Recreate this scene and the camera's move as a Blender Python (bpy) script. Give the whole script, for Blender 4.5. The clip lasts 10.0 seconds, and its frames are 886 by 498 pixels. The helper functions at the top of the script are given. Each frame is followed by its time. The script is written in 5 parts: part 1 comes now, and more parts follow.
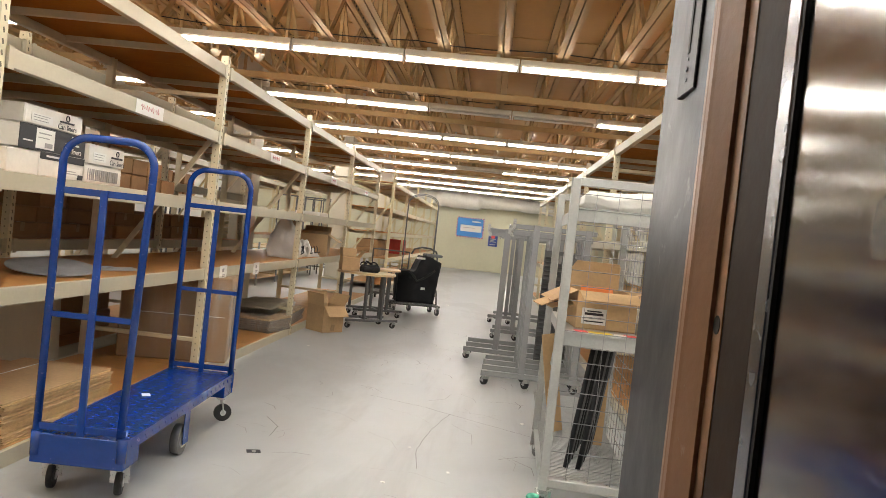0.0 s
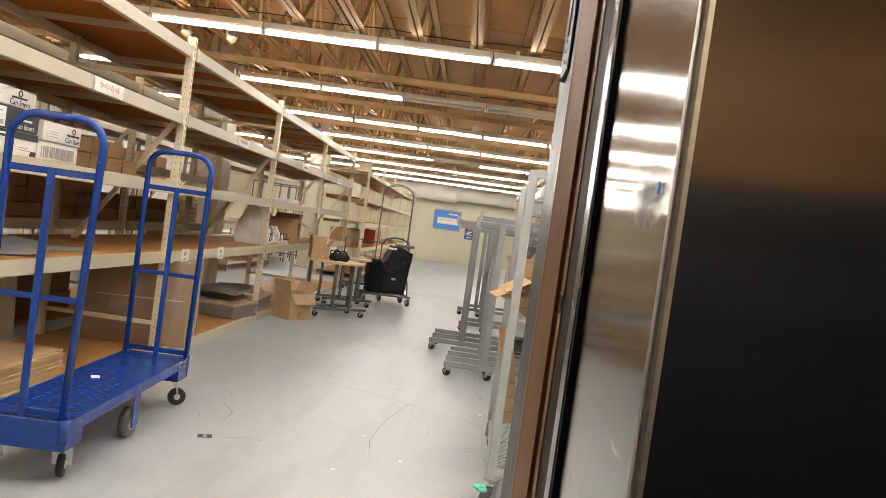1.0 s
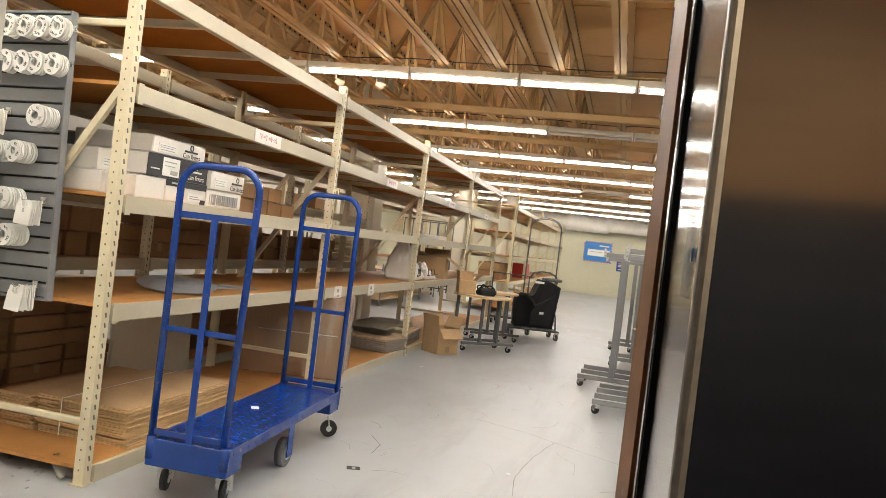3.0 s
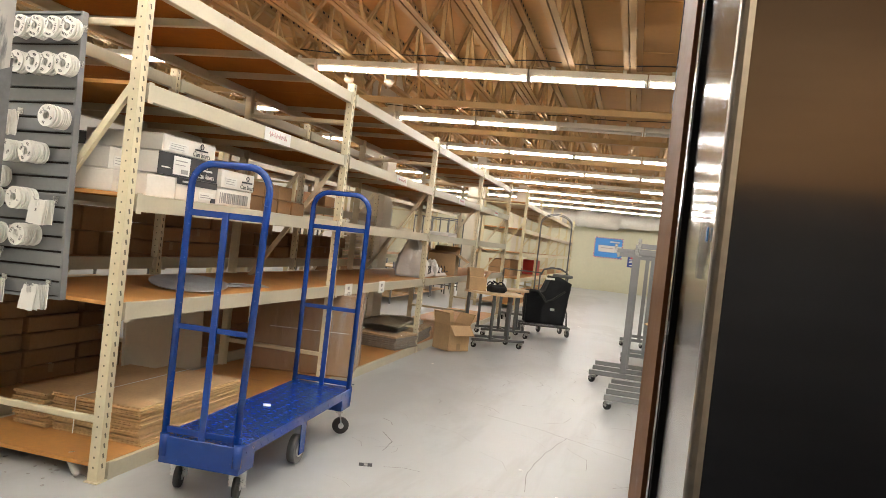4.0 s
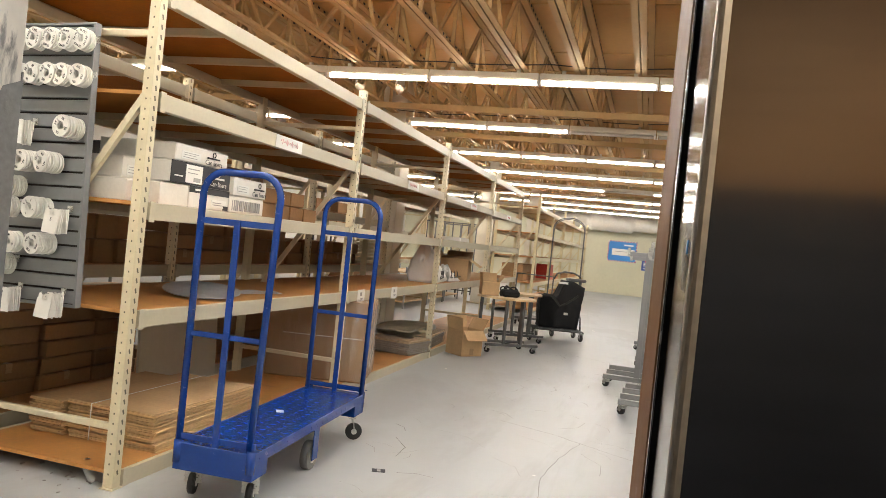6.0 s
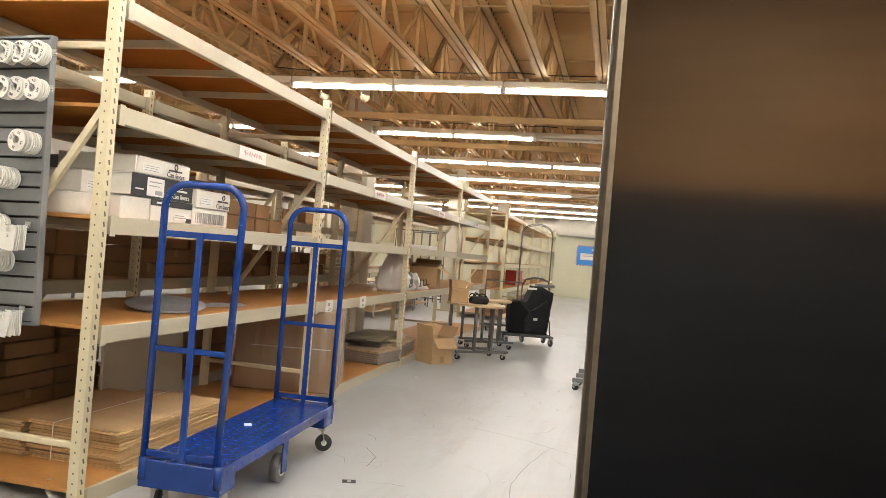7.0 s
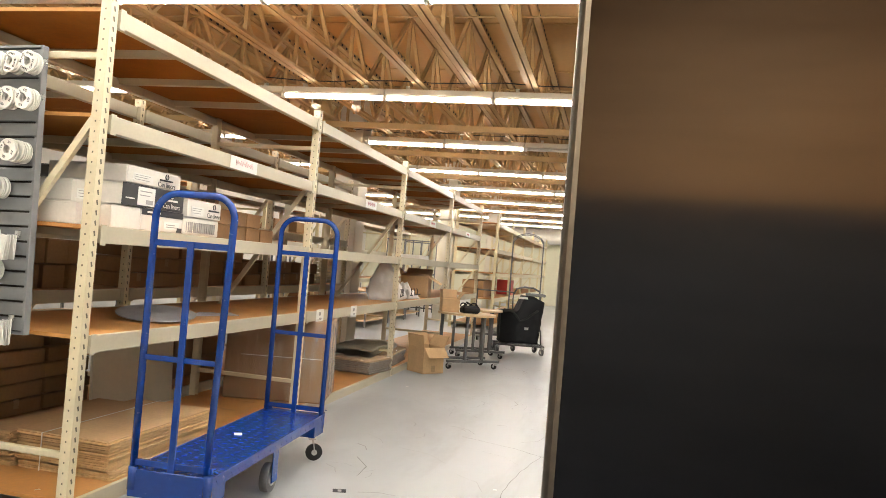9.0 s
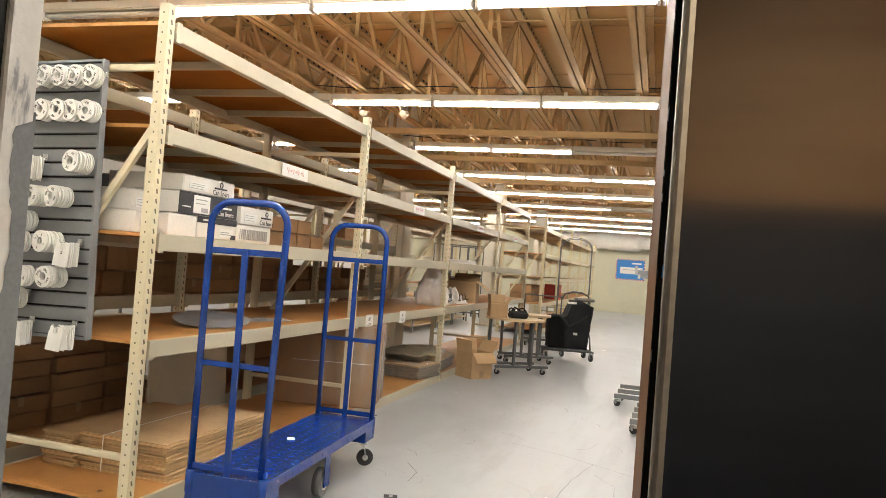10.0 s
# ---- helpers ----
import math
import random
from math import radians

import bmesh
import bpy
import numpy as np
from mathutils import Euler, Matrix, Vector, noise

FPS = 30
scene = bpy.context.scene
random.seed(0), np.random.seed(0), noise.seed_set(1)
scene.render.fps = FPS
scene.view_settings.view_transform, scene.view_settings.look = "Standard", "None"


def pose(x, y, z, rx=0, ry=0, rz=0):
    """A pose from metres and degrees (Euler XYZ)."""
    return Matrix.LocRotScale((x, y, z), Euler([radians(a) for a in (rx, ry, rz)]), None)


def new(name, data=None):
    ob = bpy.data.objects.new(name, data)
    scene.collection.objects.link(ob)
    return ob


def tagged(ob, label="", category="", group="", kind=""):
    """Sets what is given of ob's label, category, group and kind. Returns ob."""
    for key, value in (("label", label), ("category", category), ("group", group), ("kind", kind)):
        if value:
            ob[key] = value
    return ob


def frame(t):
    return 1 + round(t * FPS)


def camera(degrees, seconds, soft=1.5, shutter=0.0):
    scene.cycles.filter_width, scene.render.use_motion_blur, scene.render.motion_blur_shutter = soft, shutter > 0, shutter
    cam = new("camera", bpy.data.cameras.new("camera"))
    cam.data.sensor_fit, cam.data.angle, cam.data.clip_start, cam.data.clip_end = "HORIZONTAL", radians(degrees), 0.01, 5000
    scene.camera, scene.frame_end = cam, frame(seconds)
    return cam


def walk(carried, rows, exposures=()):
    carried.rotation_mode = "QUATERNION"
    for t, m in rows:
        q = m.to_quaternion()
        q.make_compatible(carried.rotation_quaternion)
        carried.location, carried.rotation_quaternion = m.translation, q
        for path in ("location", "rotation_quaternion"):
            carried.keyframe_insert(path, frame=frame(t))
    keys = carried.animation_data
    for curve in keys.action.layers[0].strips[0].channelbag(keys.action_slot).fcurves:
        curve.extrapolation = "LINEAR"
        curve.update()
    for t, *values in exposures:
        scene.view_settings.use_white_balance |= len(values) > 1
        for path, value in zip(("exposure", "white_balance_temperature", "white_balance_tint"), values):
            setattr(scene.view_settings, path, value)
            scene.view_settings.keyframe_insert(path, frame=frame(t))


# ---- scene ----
cam = camera(62.5, 10.0, soft=0.75)
PATH = [
    (0.0, pose(-0.1814, -0.0204, 1.3662, 88.959, -6.296, 3.774)),
    (0.5, pose(-0.1988, -0.0420, 1.3608, 88.305, -8.328, 0.337)),
    (1.0, pose(-0.0616, -0.0081, 1.3641, 88.565, -7.990, 2.143)),
    (1.5, pose(0.0239, -0.0010, 1.3825, 88.561, -6.810, 6.918)),
    (2.0, pose(0.0002, -0.0001, 1.3884, 89.059, -6.913, 11.217)),
    (2.5, pose(-0.0037, 0.0003, 1.3928, 89.730, -7.081, 13.163)),
    (4.0, pose(-0.0045, 0.0064, 1.3834, 89.329, -6.405, 14.794)),
    (4.5, pose(-0.0008, 0.0001, 1.3855, 89.268, -6.305, 15.289)),
    (5.0, pose(-0.0054, 0.0019, 1.3848, 89.250, -6.314, 15.853)),
    (6.5, pose(0.0218, 0.0058, 1.3909, 89.942, -5.467, 15.338)),
    (7.0, pose(0.0360, -0.0004, 1.3908, 90.449, -4.737, 13.501)),
    (7.5, pose(0.0605, -0.0099, 1.3899, 90.920, -3.795, 11.961)),
    (8.0, pose(0.0744, -0.0137, 1.3948, 91.155, -3.566, 11.311)),
    (8.5, pose(0.0685, -0.0173, 1.3914, 91.313, -3.759, 11.180)),
    (9.0, pose(0.0483, -0.0201, 1.3872, 91.268, -4.683, 12.836)),
    (9.5, pose(0.0380, -0.0191, 1.3919, 91.230, -4.541, 15.024)),
    (10.0, pose(0.0233, -0.0157, 1.3936, 91.324, -4.484, 16.464)),
]
walk(cam, PATH, exposures=[(0.0, -0.28), (1.0, -0.16), (2.5, -0.13), (6.5, -0.12), (7.0, -0.06), (7.5, 0.07), (8.0, 0.15), (8.5, 0.14), (9.2, 0.06), (10.0, -0.08)])

# ---- world: the place is closed, so only a very dim grey lies outside ----
world = bpy.data.worlds.new("world")
scene.world = world
world.use_nodes = True
world.node_tree.nodes["Background"].inputs[0].default_value = (0.5, 0.5, 0.5, 1)
world.node_tree.nodes["Background"].inputs[1].default_value = 0.02
TUBE_POWER = 51.5
TUBE_COLOUR = (1.0, 0.962, 0.905, 1)


# ---- materials ----
def mat(name, colour, rough=0.6, metal=0.0, scale=8.0, vary=0.12, bump=0.0, bump_scale=60.0, spec=0.5, stretch=(1, 1, 1), island=0.0, coat=0.0, spread=0.1):
    """Base colour broken up by two scales of noise, with optional relief and change from piece to piece."""
    m = bpy.data.materials.new(name)
    m.use_nodes = True
    nt = m.node_tree
    n, l = nt.nodes, nt.links
    b = n["Principled BSDF"]
    b.inputs["Roughness"].default_value = rough
    b.inputs["Metallic"].default_value = metal
    b.inputs["Specular IOR Level"].default_value = spec
    b.inputs["Coat Weight"].default_value = coat
    tc = n.new("ShaderNodeTexCoord")
    mp = n.new("ShaderNodeMapping")
    mp.inputs["Scale"].default_value = stretch
    l.new(tc.outputs["Object"], mp.inputs[0])
    big, small = n.new("ShaderNodeTexNoise"), n.new("ShaderNodeTexNoise")
    for t, s, d in ((big, scale, 3.0), (small, scale * 9, 5.0)):
        t.inputs["Scale"].default_value = s
        t.inputs["Detail"].default_value = d
        l.new(mp.outputs[0], t.inputs["Vector"])
    add = n.new("ShaderNodeMath")
    add.operation = "ADD"
    l.new(big.outputs[0], add.inputs[0])
    l.new(small.outputs[0], add.inputs[1])
    rng = n.new("ShaderNodeMapRange")
    rng.inputs["From Min"].default_value, rng.inputs["From Max"].default_value = 0.6, 1.4
    rng.inputs["To Min"].default_value, rng.inputs["To Max"].default_value = 1 - vary, 1 + vary
    l.new(add.outputs[0], rng.inputs["Value"])
    value = rng.outputs[0]
    if island:
        info = n.new("ShaderNodeObjectInfo")
        r2 = n.new("ShaderNodeMapRange")
        r2.inputs["To Min"].default_value, r2.inputs["To Max"].default_value = 1 - island, 1 + island
        l.new(info.outputs["Random"], r2.inputs["Value"])
        mul = n.new("ShaderNodeMath")
        mul.operation = "MULTIPLY"
        l.new(value, mul.inputs[0])
        l.new(r2.outputs[0], mul.inputs[1])
        value = mul.outputs[0]
    hsv = n.new("ShaderNodeHueSaturation")
    hsv.inputs["Color"].default_value = (*colour, 1)
    l.new(value, hsv.inputs["Value"])
    l.new(hsv.outputs[0], b.inputs["Base Color"])
    rr = n.new("ShaderNodeMapRange")
    rr.inputs["To Min"].default_value, rr.inputs["To Max"].default_value = max(rough - spread, 0.02), min(rough + spread, 1)
    l.new(small.outputs[0], rr.inputs["Value"])
    l.new(rr.outputs[0], b.inputs["Roughness"])
    if bump:
        bt = n.new("ShaderNodeTexNoise")
        bt.inputs["Scale"].default_value = bump_scale
        bt.inputs["Detail"].default_value = 4
        l.new(mp.outputs[0], bt.inputs["Vector"])
        bp = n.new("ShaderNodeBump")
        bp.inputs["Strength"].default_value = bump
        bp.inputs["Distance"].default_value = 0.01
        l.new(bt.outputs[0], bp.inputs["Height"])
        l.new(bp.outputs[0], b.inputs["Normal"])
    return m


def scratches(m, colour, amount, scale, stretch, low=0.56, rough=None):
    """Lays thin scuffs of another colour over a material made by mat()."""
    nt = m.node_tree
    n, l = nt.nodes, nt.links
    b = n["Principled BSDF"]
    base = b.inputs["Base Color"].links[0].from_socket
    tc, mp, t, r, mix = (n.new("ShaderNode" + k) for k in ("TexCoord", "Mapping", "TexNoise", "MapRange", "Mix"))
    mp.inputs["Scale"].default_value = stretch
    mp.inputs["Rotation"].default_value = (0.3, 0.2, 0.5)
    t.inputs["Scale"].default_value, t.inputs["Detail"].default_value, t.inputs["Roughness"].default_value = scale, 6, 0.65
    t.inputs["Distortion"].default_value = 0.6
    l.new(tc.outputs["Object"], mp.inputs[0])
    l.new(mp.outputs[0], t.inputs["Vector"])
    r.inputs["From Min"].default_value, r.inputs["From Max"].default_value = low, low + 0.06
    r.inputs["To Max"].default_value = amount
    l.new(t.outputs[0], r.inputs["Value"])
    mix.data_type = "RGBA"
    l.new(r.outputs[0], mix.inputs["Factor"])
    l.new(base, mix.inputs["A"])
    mix.inputs["B"].default_value = (*colour, 1)
    l.new(mix.outputs["Result"], b.inputs["Base Color"])
    return m


def glow(name, colour, strength):
    m = bpy.data.materials.new(name)
    m.use_nodes = True
    b = m.node_tree.nodes["Principled BSDF"]
    b.inputs["Base Color"].default_value = (0.8, 0.8, 0.8, 1)
    b.inputs["Emission Color"].default_value = colour
    b.inputs["Emission Strength"].default_value = strength
    return m


def clear(name, colour, rough, alpha):
    m = mat(name, colour, rough, bump=0.4, bump_scale=16)
    n, l = m.node_tree.nodes, m.node_tree.links
    # streaks of higher opacity imitate glossy highlights on the creased film
    tc, mp, t, r = (n.new("ShaderNode" + k) for k in ("TexCoord", "Mapping", "TexNoise", "MapRange"))
    mp.inputs["Scale"].default_value, mp.inputs["Rotation"].default_value = (5, 5, 0.9), (0.5, 0.6, 0)
    t.inputs["Scale"].default_value, t.inputs["Detail"].default_value = 3.5, 6
    l.new(tc.outputs["Object"], mp.inputs[0])
    l.new(mp.outputs[0], t.inputs["Vector"])
    r.inputs["From Min"].default_value, r.inputs["From Max"].default_value = 0.45, 0.72
    r.inputs["To Min"].default_value, r.inputs["To Max"].default_value = alpha * 0.5, min(1.0, alpha * 2.4)
    l.new(t.outputs[0], r.inputs["Value"])
    l.new(r.outputs[0], n["Principled BSDF"].inputs["Alpha"])
    return m


M_FLOOR = mat("epoxy_floor", (0.425, 0.44, 0.445), 0.36, scale=0.5, vary=0.07, bump=0.03, bump_scale=4, spread=0.06, spec=0.5)
scratches(M_FLOOR, (0.35, 0.355, 0.355), 0.6, 0.55, (1.3, 0.4, 1), 0.50)
M_DECK = mat("roof_deck", (0.44, 0.262, 0.103), 0.8, spec=0.15, scale=1.5, vary=0.07)
M_JOIST = mat("joist_paint", (0.42, 0.275, 0.125), 0.75, spec=0.2, scale=3, vary=0.08)
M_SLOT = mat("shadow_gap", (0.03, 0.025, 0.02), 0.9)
M_HOLE = mat("post_hole", (0.16, 0.14, 0.10), 0.9)
M_WALL = mat("cream_wall", (0.61, 0.585, 0.43), 0.75, scale=1.2, vary=0.05, bump=0.1)
M_WALL_W = mat("white_wall", (0.70, 0.68, 0.62), 0.75, scale=1.2, vary=0.05)
M_CREAM = mat("cream_rack_paint", (0.66, 0.585, 0.405), 0.42, scale=5, vary=0.07, bump=0.05)
scratches(M_CREAM, (0.32, 0.28, 0.20), 0.6, 9, (1, 1, 2.5), 0.69)
M_BEAM = mat("beige_beam_paint", (0.50, 0.455, 0.335), 0.42, scale=5, vary=0.06, bump=0.05)
scratches(M_BEAM, (0.30, 0.27, 0.20), 0.6, 9, (2, 0.6, 2), 0.69)
M_YELLOW = mat("pale_yellow_rack", (0.58, 0.50, 0.30), 0.5, scale=4, vary=0.08)
M_BOARD = mat("particle_board", (0.50, 0.242, 0.072), 0.5, scale=4, vary=0.16, bump=0.06, bump_scale=150)
scratches(M_BOARD, (0.30, 0.15, 0.06), 0.5, 3, (1, 2, 1), 0.63)
# copy of the board with the shade under the decks put into its colour
M_BOARDSHADE = mat("shaded_board_underside", (0.31, 0.125, 0.020), 0.8, spec=0.1, scale=4, vary=0.15, bump=0.1, bump_scale=150)
M_CARD = mat("cardboard", (0.50, 0.335, 0.175), 0.85, scale=5, vary=0.12, bump=0.12, bump_scale=90, island=0.15)
M_CARDEDGE = mat("corrugated_edge", (0.56, 0.37, 0.185), 0.9, scale=30, vary=0.15, bump=0.15, bump_scale=200, island=0.22)
M_KRAFT = mat("dark_kraft_board", (0.30, 0.172, 0.078), 0.85, scale=5, vary=0.15, bump=0.12, bump_scale=90, island=0.2)
M_TAPE = mat("parcel_tape", (0.36, 0.24, 0.12), 0.3, vary=0.05)
M_WHITEBOX = mat("white_carton", (0.74, 0.71, 0.65), 0.7, scale=6, vary=0.06, bump=0.08)
M_BLACKBOX = mat("black_print", (0.022, 0.022, 0.025), 0.5, vary=0.1)
M_INK = mat("dark_ink", (0.03, 0.03, 0.035), 0.7)
M_GREYINK = mat("grey_ink", (0.35, 0.34, 0.33), 0.7)
M_PAPER = mat("white_paper", (0.80, 0.79, 0.75), 0.8, scale=20, vary=0.03)
M_PINKINK = mat("faded_red_pen", (0.66, 0.25, 0.26), 0.7)
M_RED = mat("red_ink", (0.65, 0.06, 0.06), 0.7)
M_BLUE = mat("blue_cart_paint", (0.002, 0.036, 0.225), 0.27, scale=5, vary=0.08, coat=0.05, spread=0.01)
# lighter blue on the tread lugs imitates their bright highlights
M_BLUEGLINT = mat("glint_blue_tread", (0.012, 0.070, 0.30), 0.2, scale=20, vary=0.25)
M_LAMPHEAD = mat("tan_lamp_head", (0.26, 0.20, 0.14), 0.6)
M_RUBBER = mat("black_rubber", (0.02, 0.02, 0.02), 0.6, vary=0.2)
M_GREYWHEEL = mat("grey_rubber", (0.13, 0.13, 0.13), 0.6, vary=0.15)
M_ZINC = mat("zinc_plate", (0.62, 0.62, 0.60), 0.3, 1.0, scale=15, vary=0.12)
M_GREYSTEEL = mat("grey_powder_coat", (0.25, 0.255, 0.26), 0.45, scale=6, vary=0.1, bump=0.05)
M_DARKSTEEL = mat("dark_grey_steel", (0.12, 0.12, 0.12), 0.45, scale=6, vary=0.1)
M_CHROME = mat("wire_chrome", (0.55, 0.55, 0.54), 0.28, 1.0, scale=20, vary=0.1)
M_CAGE = mat("grey_cage_steel", (0.42, 0.43, 0.42), 0.4, 0.3, scale=10, vary=0.1)
M_SLAT = mat("grey_slatwall", (0.19, 0.195, 0.20), 0.5, scale=6, vary=0.07)
M_RING = mat("white_plastic", (0.78, 0.77, 0.72), 0.45, scale=30, vary=0.03)
M_MAPLE = mat("maple_laminate", (0.66, 0.48, 0.28), 0.4, scale=3, vary=0.08, stretch=(6, 1, 1))
M_FABRIC = mat("black_fabric", (0.010, 0.011, 0.013), 0.75, scale=20, vary=0.25, bump=0.3, bump_scale=120)
M_GREYPLASTIC = mat("grey_plastic", (0.16, 0.17, 0.17), 0.5, vary=0.1)
M_BAG = mat("white_plastic_bag", (0.85, 0.83, 0.79), 0.35, scale=6, vary=0.05, bump=0.6, bump_scale=14)
M_GALV = mat("galvanised_disc", (0.36, 0.38, 0.40), 0.5, 0.4, scale=12, vary=0.2)
M_PANEL = mat("beige_panel", (0.58, 0.53, 0.42), 0.6, scale=3, vary=0.05)
M_WRAP = clear("stretch_wrap", (0.85, 0.83, 0.80), 0.12, 0.13)
M_WRAPTHIN = clear("sticker_film", (0.75, 0.72, 0.65), 0.4, 0.13)
M_WRAPGREY = mat("dusty_olive_sheet", (0.56, 0.51, 0.39), 0.6, scale=7, vary=0.25, bump=0.25, bump_scale=22)
M_SHADECARD = mat("shaded_corrugated_board", (0.20, 0.16, 0.12), 0.8, scale=18, vary=0.3, bump=0.3, bump_scale=90)
M_STAIN = mat("stainless", (0.37, 0.355, 0.335), 0.14, 1.0, scale=2, vary=0.16, bump=0.002, bump_scale=3, stretch=(0.6, 0.6, 4), spread=0.04)
scratches(M_STAIN, (0.80, 0.79, 0.77), 0.7, 12, (0.6, 0.6, 1.6), 0.66)
# brushed finish: reflections smear along the horizontal
M_STAIN_AXIS = M_STAIN.node_tree.nodes.new("ShaderNodeCombineXYZ")
M_STAIN_AXIS.inputs[0].default_value, M_STAIN_AXIS.inputs[1].default_value = 0.7071, 0.7071
M_STAIN.node_tree.links.new(M_STAIN_AXIS.outputs[0], M_STAIN.node_tree.nodes["Principled BSDF"].inputs["Tangent"])
M_STAIN.node_tree.nodes["Principled BSDF"].inputs["Anisotropic"].default_value = 0.75
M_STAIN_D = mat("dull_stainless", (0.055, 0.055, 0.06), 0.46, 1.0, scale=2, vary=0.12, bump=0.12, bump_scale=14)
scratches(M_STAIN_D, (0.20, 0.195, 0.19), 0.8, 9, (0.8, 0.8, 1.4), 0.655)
M_DOOREDGE = mat("polished_door_edge", (0.30, 0.30, 0.31), 0.25, 1.0, scale=6, vary=0.3, bump=0.04, bump_scale=12)
M_BROWN = mat("brown_frame_paint", (0.30, 0.155, 0.078), 0.45, scale=5, vary=0.12, bump=0.06, spec=0.25)
scratches(M_BROWN, (0.55, 0.45, 0.36), 0.6, 11, (1, 1, 1.5), 0.68)
M_REBATE = mat("dark_brown_rebate", (0.040, 0.024, 0.015), 0.6, scale=6, vary=0.3, bump=0.04, spec=0.12)
scratches(M_REBATE, (0.16, 0.09, 0.05), 0.6, 9, (1, 1, 1.4), 0.68)
M_CHIP = mat("chipped_grey_paint", (0.72, 0.69, 0.64), 0.5, scale=4, vary=0.1, bump=0.3, bump_scale=20)
scratches(M_CHIP, (0.20, 0.20, 0.205), 0.95, 9.0, (1, 1, 0.4), 0.585)
M_BARE = mat("bare_grey_metal", (0.20, 0.205, 0.21), 0.55, scale=12, vary=0.2, bump=0.2)
scratches(M_BARE, (0.42, 0.41, 0.39), 0.8, 40, (1, 1, 0.7), 0.66)
M_CARWALL = mat("brown_laminate", (0.37, 0.238, 0.142), 0.5, scale=1.6, vary=0.55, stretch=(0.6, 0.6, 2.6))
M_CARDARK = mat("dark_kick_wall", (0.046, 0.056, 0.082), 0.6, scale=2, vary=0.5, stretch=(0.5, 0.5, 2.5))
M_EDGEGLINT = mat("edge_glint_steel", (0.62, 0.58, 0.52), 0.5, 1.0, scale=20, vary=0.2)
M_BLACKGAP = mat("black_gasket_and_gap", (0.008, 0.008, 0.008), 0.7)
M_TUBE = glow("lit_tube", TUBE_COLOUR, TUBE_POWER)
M_HOUSING = mat("beige_lamp_housing", (0.58, 0.53, 0.42), 0.45, scale=3, vary=0.05)
M_DEADTUBE = mat("unlit_tube", (0.6, 0.58, 0.52), 0.3)
M_SIGNBLUE = mat("blue_poster", (0.03, 0.22, 0.62), 0.5, scale=3, vary=0.1)
M_NAVY = mat("navy_poster", (0.02, 0.05, 0.25), 0.5)
M_ORANGE = mat("orange_print", (0.75, 0.20, 0.04), 0.6)
M_LEMON = mat("yellow_print", (0.75, 0.55, 0.05), 0.6)
M_TEAL = mat("teal_rag", (0.12, 0.50, 0.36), 0.8)
M_REDPAINT = mat("red_plastic", (0.42, 0.03, 0.02), 0.4)
M_DUCT = mat("milky_plastic_sheet", (0.66, 0.63, 0.56), 0.25, scale=2, vary=0.12, bump=0.5, bump_scale=5)


# ---- mesh helpers ----
def box(bm, x0, x1, y0, y1, z0, z1, bevel=0.0, mi=0, m=None):
    vs = bmesh.ops.create_cube(bm, size=1.0, matrix=Matrix.Translation(((x0 + x1) / 2, (y0 + y1) / 2, (z0 + z1) / 2)) @ Matrix.Diagonal((x1 - x0, y1 - y0, z1 - z0, 1)))["verts"]
    fs = {f for v in vs for f in v.link_faces}
    for f in fs:
        f.material_index = mi
    if m is not None:
        bmesh.ops.transform(bm, matrix=m, verts=vs)
    if bevel:
        bmesh.ops.bevel(bm, geom=list({e for v in vs for e in v.link_edges}), offset=bevel, segments=1, affect="EDGES", clamp_overlap=True)
    return bm


def cyl(bm, p, q, r, seg=10, r2=None, mi=0):
    p, q = Vector(p), Vector(q)
    d = q - p
    m = Matrix.Translation((p + q) / 2) @ d.to_track_quat("Z", "Y").to_matrix().to_4x4()
    vs = bmesh.ops.create_cone(bm, cap_ends=True, segments=seg, radius1=r, radius2=r if r2 is None else r2, depth=d.length, matrix=m)["verts"]
    for f in {f for v in vs for f in v.link_faces}:
        f.material_index = mi
        f.smooth = len(f.verts) == 4
    return bm


def bar(bm, p, q, w, h, mi=0, side=None):
    """A rectangular bar from p to q, w across and h deep."""
    p, q = Vector(p), Vector(q)
    d = (q - p).normalized()
    s = Vector(side) if side else (Vector((0, 0, 1)) if abs(d.z) < 0.9 else Vector((1, 0, 0)))
    a = d.cross(s).normalized()
    b = d.cross(a).normalized()
    rings = []
    for c in (p, q):
        rings.append([bm.verts.new(c + a * (w / 2 * i) + b * (h / 2 * j)) for i, j in ((-1, -1), (1, -1), (1, 1), (-1, 1))])
    for k in range(4):
        bm.faces.new((rings[0][k], rings[0][(k + 1) % 4], rings[1][(k + 1) % 4], rings[1][k])).material_index = mi
    bm.faces.new(rings[0][::-1]).material_index = mi
    bm.faces.new(rings[1]).material_index = mi
    return bm


def tube(bm, pts, r, seg=8, mi=0):
    """A round tube along a row of points."""
    pts = [Vector(p) for p in pts]
    prev = None
    up = Vector((0.123, 0.371, 0.919)).normalized()
    for i, p in enumerate(pts):
        d = (pts[min(i + 1, len(pts) - 1)] - pts[max(i - 1, 0)]).normalized()
        a = d.cross(up).normalized()
        b = d.cross(a)
        ring = [bm.verts.new(p + r * (math.cos(k * math.tau / seg) * a + math.sin(k * math.tau / seg) * b)) for k in range(seg)]
        if prev:
            for k in range(seg):
                f = bm.faces.new((prev[k], prev[(k + 1) % seg], ring[(k + 1) % seg], ring[k]))
                f.smooth, f.material_index = True, mi
        else:
            bm.faces.new(ring[::-1])
        prev = ring
    bm.faces.new(prev)
    return bm


